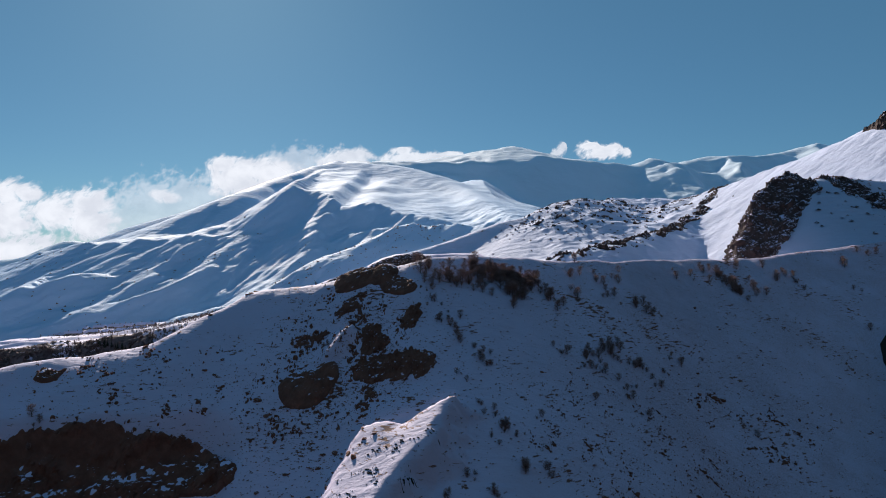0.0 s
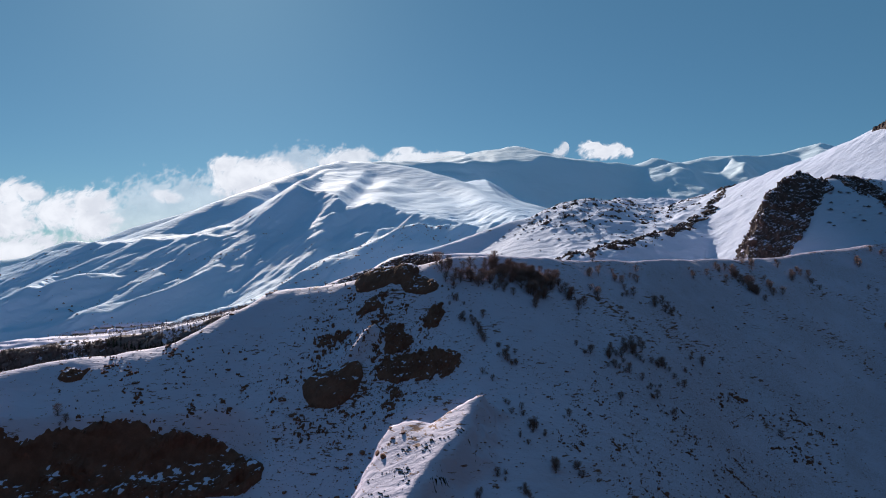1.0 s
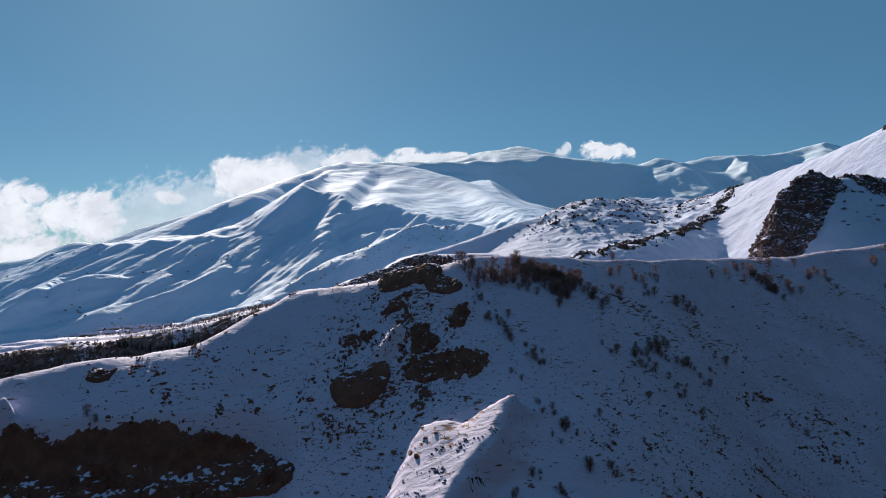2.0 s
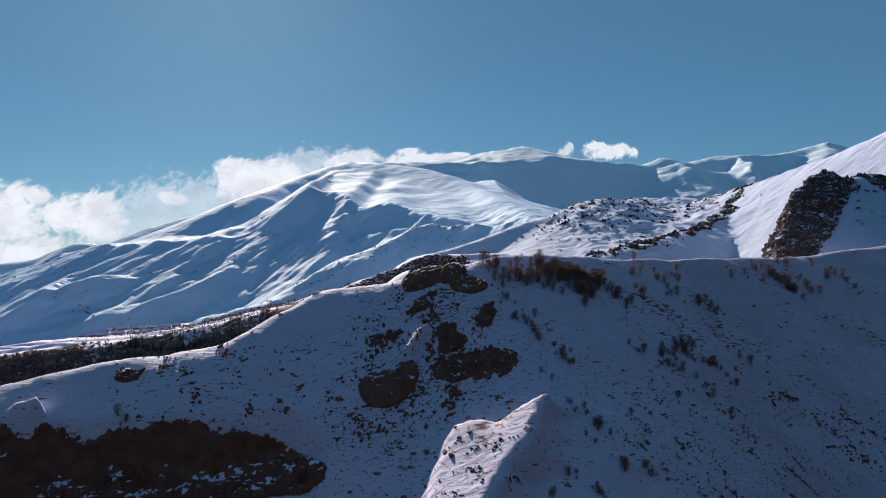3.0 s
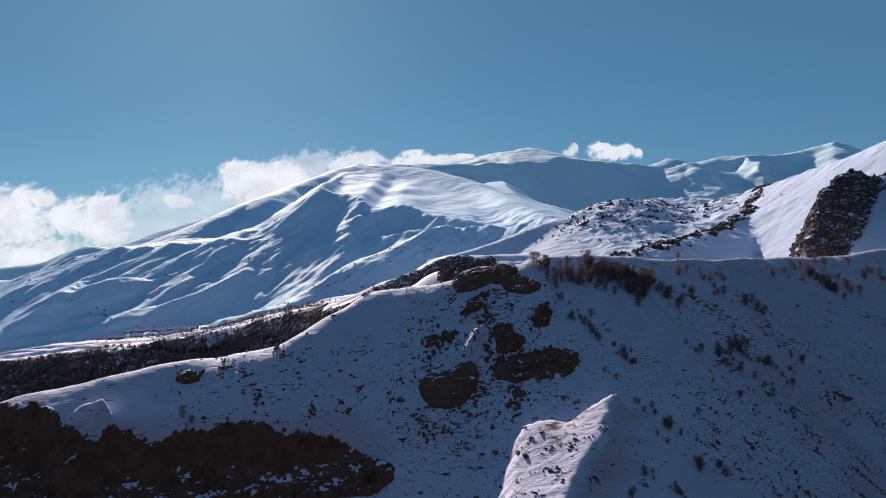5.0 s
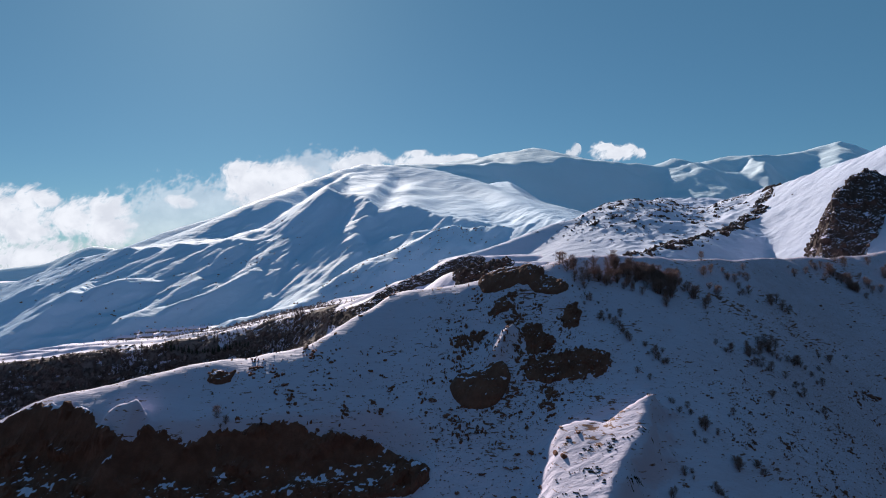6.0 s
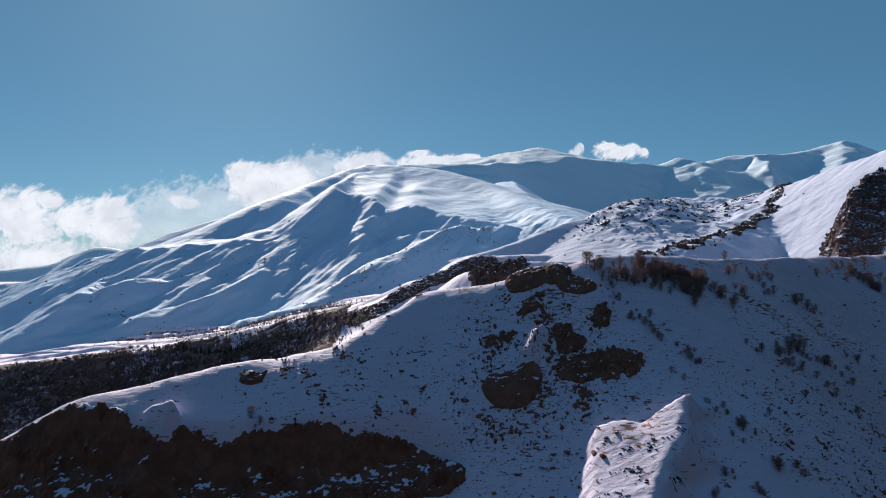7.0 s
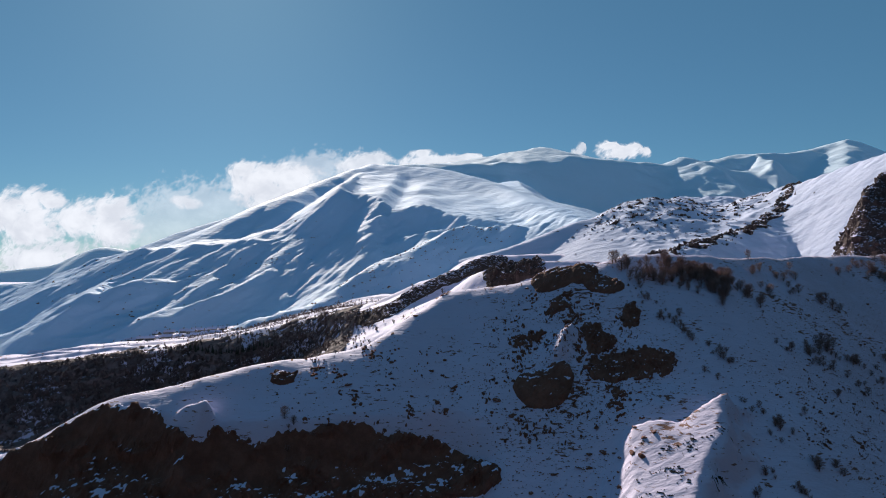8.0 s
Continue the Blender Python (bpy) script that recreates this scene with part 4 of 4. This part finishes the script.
scatter("valley_scrub", "patches of dark scrub on the snowy valley side", "scrub",
        [(-390, 800, 120, 30, 160), (-300, 760, 60, 30, 220), (-330, 700, 110, 40, 300), (-230, 690, 80, 50, 420), (-200, 640, 70, 30, 320), (-260, 650, 80, 30, 260)],
        valley_height, [small_tree(wood_rng, h, 18) for h in (4.0, 3.0)], FAR_TWIG, 0.6, 1.2, 1.0, wood_rng)
scatter("spur_scrub", "dark scrub and rocks on the snowy spur", "scrub",
        [(-100, 940, 90, 50, 200), (-180, 860, 60, 40, 110), (-20, 985, 60, 30, 90), (-240, 800, 60, 20, 60), (-420, 960, 60, 60, 60), (-650, 1000, 120, 80, 70), (-340, 1010, 70, 90, 60), (-540, 920, 110, 60, 60), (-470, 850, 90, 40, 50)],
        mountain_height, [pebble(wood_rng) for _ in range(4)], STONE, 1.0, 5.0, 0.8, wood_rng)
scatter("knoll_rocks", "dark rocks scattered over the sunlit knoll", "rocks",
        [(150, 730, 60, 30, 150), (200, 740, 90, 70, 320), (280, 800, 90, 60, 200), (110, 690, 50, 30, 160), (330, 770, 40, 30, 120), (140, 660, 60, 50, 120), (180, 640, 80, 40, 90), (305, 450, 50, 40, 140), (340, 470, 50, 30, 80)],
        right_height, [pebble(wood_rng) for _ in range(4)], GREY_ROCK, 0.6, 5.0, 0.55, wood_rng)


def fir(rng, high):
    top = tagged(new("fir_tree"), "dark green fir tree above the ravine", "tree", "fir trees above the ravine")
    stem, leaf = Sticks(), Sticks()
    stem.add((0, 0, -0.6), (0, 0, high * 0.97), 0.2, 0.03, 5)
    for i in range(22):
        t = 0.1 + 0.88 * i / 22
        n = 9
        for k in range(n):
            a = k * 2 * math.pi / n + i * 0.7 + rng.normal(0, 0.15)
            reach = high * 0.25 * (1.05 - t) * rng.uniform(0.75, 1.1)
            leaf.add((0, 0, high * t), (math.cos(a) * reach, math.sin(a) * reach, high * t - reach * 0.45), 0.28 * (1.1 - t), 0.05)
    part("trunk", stem.mesh("trunk", BARK), top)
    part("crown", leaf.mesh("crown", NEEDLE), top)
    return top


FIRS = [fir(wood_rng, 10.0), fir(wood_rng, 8.0)]
for i in range(26):
    x = -312 + 3.1 * i + wood_rng.uniform(-1.2, 1.2)
    y = 583 + wood_rng.uniform(-3, 2)
    m = pose(x, y, on_slope(x, y, valley_height) - 0.2, 0, 0, wood_rng.uniform(0, 360))
    if i < 2:
        FIRS[i].matrix_basis = m
    else:
        k = wood_rng.uniform(0.7, 1.1)
        copy_thing(FIRS[i % 2], m).scale = (k, k, k)


# ---------------------------------------------------------------- the village
def box_mesh(name, w, d, h, mat, z=0.0):
    bm = bmesh.new()
    bmesh.ops.create_cube(bm, size=1.0)
    for v in bm.verts:
        v.co = Vector((v.co.x * w, v.co.y * d, (v.co.z + 0.5) * h + z))
    bmesh.ops.bevel(bm, geom=bm.edges[:], offset=min(w, d, h) * 0.03, segments=1, affect="EDGES")
    me = bpy.data.meshes.new(name)
    bm.to_mesh(me)
    bm.free()
    me.materials.append(mat)
    return me


def gable(name, w, d, h, over, thick, mat, z):
    """A pitched roof of two thick slabs that meet at the ridge."""
    a, b = w / 2 + over, d / 2 + over
    co = []
    for x in (-a, a):
        co += [(x, -b, z - over * 0.5), (x, 0, z + h), (x, b, z - over * 0.5), (x, b, z - over * 0.5 + thick), (x, 0, z + h + thick), (x, -b, z - over * 0.5 + thick)]
    faces = [(0, 1, 4, 5), (1, 2, 3, 4), (6, 11, 10, 7), (7, 10, 9, 8), (0, 6, 7, 1), (1, 7, 8, 2), (2, 8, 9, 3), (3, 9, 10, 4), (4, 10, 11, 5), (5, 11, 6, 0)]
    return mesh_of(name, co, faces, mat)


def house(w, d, h, label):
    top = tagged(new("village_house"), label, "house", "houses of the village")
    wall = part("wall", box_mesh("wall", w, d, h, WALL, -1.0), top)
    part("gable_wall", gable("gable_wall", w - 0.3, d - 0.3, d * 0.33, 0.0, 0.1, WOOD, h - 1.05), top, "weathered board gable")
    part("roof", gable("roof", w, d, d * 0.35, 0.5, 0.35, ROOF_SNOW, h - 1.0), top, "snow-covered pitched roof")
    part("chimney", box_mesh("chimney", 0.8, 0.8, 1.6, WALL, h - 0.4 + d * 0.25), top)
    for x in (-w * 0.28, w * 0.28):
        ob = part("window", box_mesh("window", 1.1, 0.12, 1.2, GLASS, 0.4), wall)
        ob.location = (x, -d / 2 - 0.02, 0)
    door = part("door", box_mesh("door", 1.1, 0.14, 2.1, WOOD, -0.6), wall)
    door.location = (0, -d / 2 - 0.02, 0)
    return top


HOUSES = [house(8, 6, 3.6, "low village house with a snowy roof"), house(11, 6.5, 4.0, "long village house with a snowy roof")]
for i in range(22):
    t = i / 21
    x = -452 + 112 * t + wood_rng.uniform(-5, 5)
    y = 800 - 50 * t + (i % 3 - 1) * 22 + wood_rng.uniform(-5, 5)
    m = pose(x, y, on_slope(x, y, valley_height) + 0.4, 0, 0, wood_rng.uniform(-35, 35))
    if i < 2:
        HOUSES[i].matrix_basis = m
    else:
        copy_thing(HOUSES[i % 2], m)


# ---------------------------------------------------------------- clouds
def cloud_material():
    k = Nodes("cloud")
    att = k.tree.nodes.new("ShaderNodeAttribute")
    att.attribute_name = "cover"
    p = k.place((1, 1, 1.2))
    fine = k.noise(p, 0.02, 6, 0.66)
    soft = k.maths("ADD", att.outputs["Fac"], k.maths("MULTIPLY", k.maths("SUBTRACT", fine, 0.5), 0.6))
    dense = k.tree.nodes.new("ShaderNodeAttribute")
    dense.attribute_name = "dense"
    cover = k.maths("MULTIPLY", k.ramp(soft, -0.12, 0.72), dense.outputs["Fac"])
    # Emission stands in for sunlight on the cloud, its mottled tone for shading.
    tone = k.mix(k.ramp(k.noise(p, 0.006, 4), 0.3, 0.7), (0.80, 0.79, 0.80), (1.0, 0.97, 0.95))
    glow = k.node("Emission", Color=tone, Strength=0.85)
    clear = k.tree.nodes.new("ShaderNodeBsdfTransparent")
    both = k.tree.nodes.new("ShaderNodeMixShader")
    k.put(both, "0", cover)
    k.tree.links.new(clear.outputs[0], both.inputs[1])
    k.tree.links.new(glow.outputs[0], both.inputs[2])
    k.tree.links.new(both.outputs[0], k.out.inputs["Surface"])
    return k.mat


CLOUD = cloud_material()


def cloud(label, puffs, seed, far=4550.0, rough=0.35, thin=1.0):
    """A far bank of cloud made of puffs (x, z, half width, half height); it bulges towards the valley."""
    x0, x1 = min(p[0] - p[2] for p in puffs) - 120, max(p[0] + p[2] for p in puffs) + 120
    z0, z1 = min(p[1] - p[3] for p in puffs) - 100, max(p[1] + p[3] for p in puffs) + 100
    gx, gz = np.meshgrid(np.arange(x0, x1, 9.0), np.arange(z0, z1, 9.0))
    full = np.full(gx.shape, -1.0)
    for px, pz, a, b in puffs:
        full = np.maximum(full, 1 - np.sqrt(((gx - px) / a) ** 2 + ((gz - pz) / b) ** 2))
    cover = np.clip(full * 1.4 + 1.5 * rough * fbm(gx, gz, 80, 6, seed, 0.7), -0.6, 1)
    depth = far - 150 * np.clip(full, 0, 1) - 40 * fbm(gx, gz, 150, 3, seed + 5)
    nz, nx = gx.shape
    i = (np.arange(nz - 1)[:, None] * nx + np.arange(nx - 1)).ravel()
    me = mesh_of("cloud", np.stack([gx.ravel(), depth.ravel(), gz.ravel()], 1), np.stack([i, i + 1, i + nx + 1, i + nx], 1), CLOUD, True)
    a = me.attributes.new("cover", "FLOAT", "POINT")
    a.data.foreach_set("value", cover.ravel().astype(np.float32))
    b = me.attributes.new("dense", "FLOAT", "POINT")
    b.data.foreach_set("value", np.full(gx.size, thin, np.float32))
    return tagged(new("cloud", me), label, "cloud", "clouds behind the mountains")


cloud("large white self-lit cloud bank beyond the mountain", [(-3049, 356, 286, 253), (-3027, 547, 139, 106), (-2905, 529, 114, 90), (-2683, 391, 253, 171), (-2459, 458, 188, 122), (-2971, 90, 449, 212), (-2440, 307, 224, 155), (-3191, 439, 184, 204)], 301, 4550.0, 0.34, 1)
cloud("soft white cloud rising behind the ridge", [(-1420, 619, 250, 165), (-1508, 714, 150, 95), (-1358, 687, 160, 105), (-1175, 656, 260, 150), (-1299, 515, 290, 170)], 311, 4550.0, 0.36, 1.0)
cloud("small white cloud puff", [(-1966, 512, 98, 53), (-1889, 482, 73, 45)], 321, 4550.0, 0.35, 0.85)
cloud("thin cloud veil over the ridge", [(-1829, 441, 694, 245), (-2034, 321, 612, 245), (-991, 715, 286, 163)], 331, 4550.0, 0.42, 0.5)
cloud("white cloud curling over the summit", [(-619, 759, 188, 98), (-725, 736, 147, 82), (-541, 790, 106, 57)], 341, 4550.0, 0.4, 0.9)
cloud("long low cloud lying along the ridge", [(-195, 753, 228, 73), (10, 763, 188, 53), (-243, 811, 98, 45), (112, 782, 122, 37)], 351, 4550.0, 0.35, 0.92)
cloud("small bright white cumulus cloud", [(1195, 808, 188, 61), (1122, 833, 98, 57), (1269, 823, 114, 53), (1359, 798, 65, 41)], 361, 4550.0, 0.42, 1)
cloud("wisp of white cloud above the range", [(918, 844, 37, 45), (884, 796, 53, 37)], 371, 4550.0, 0.5, 0.85)
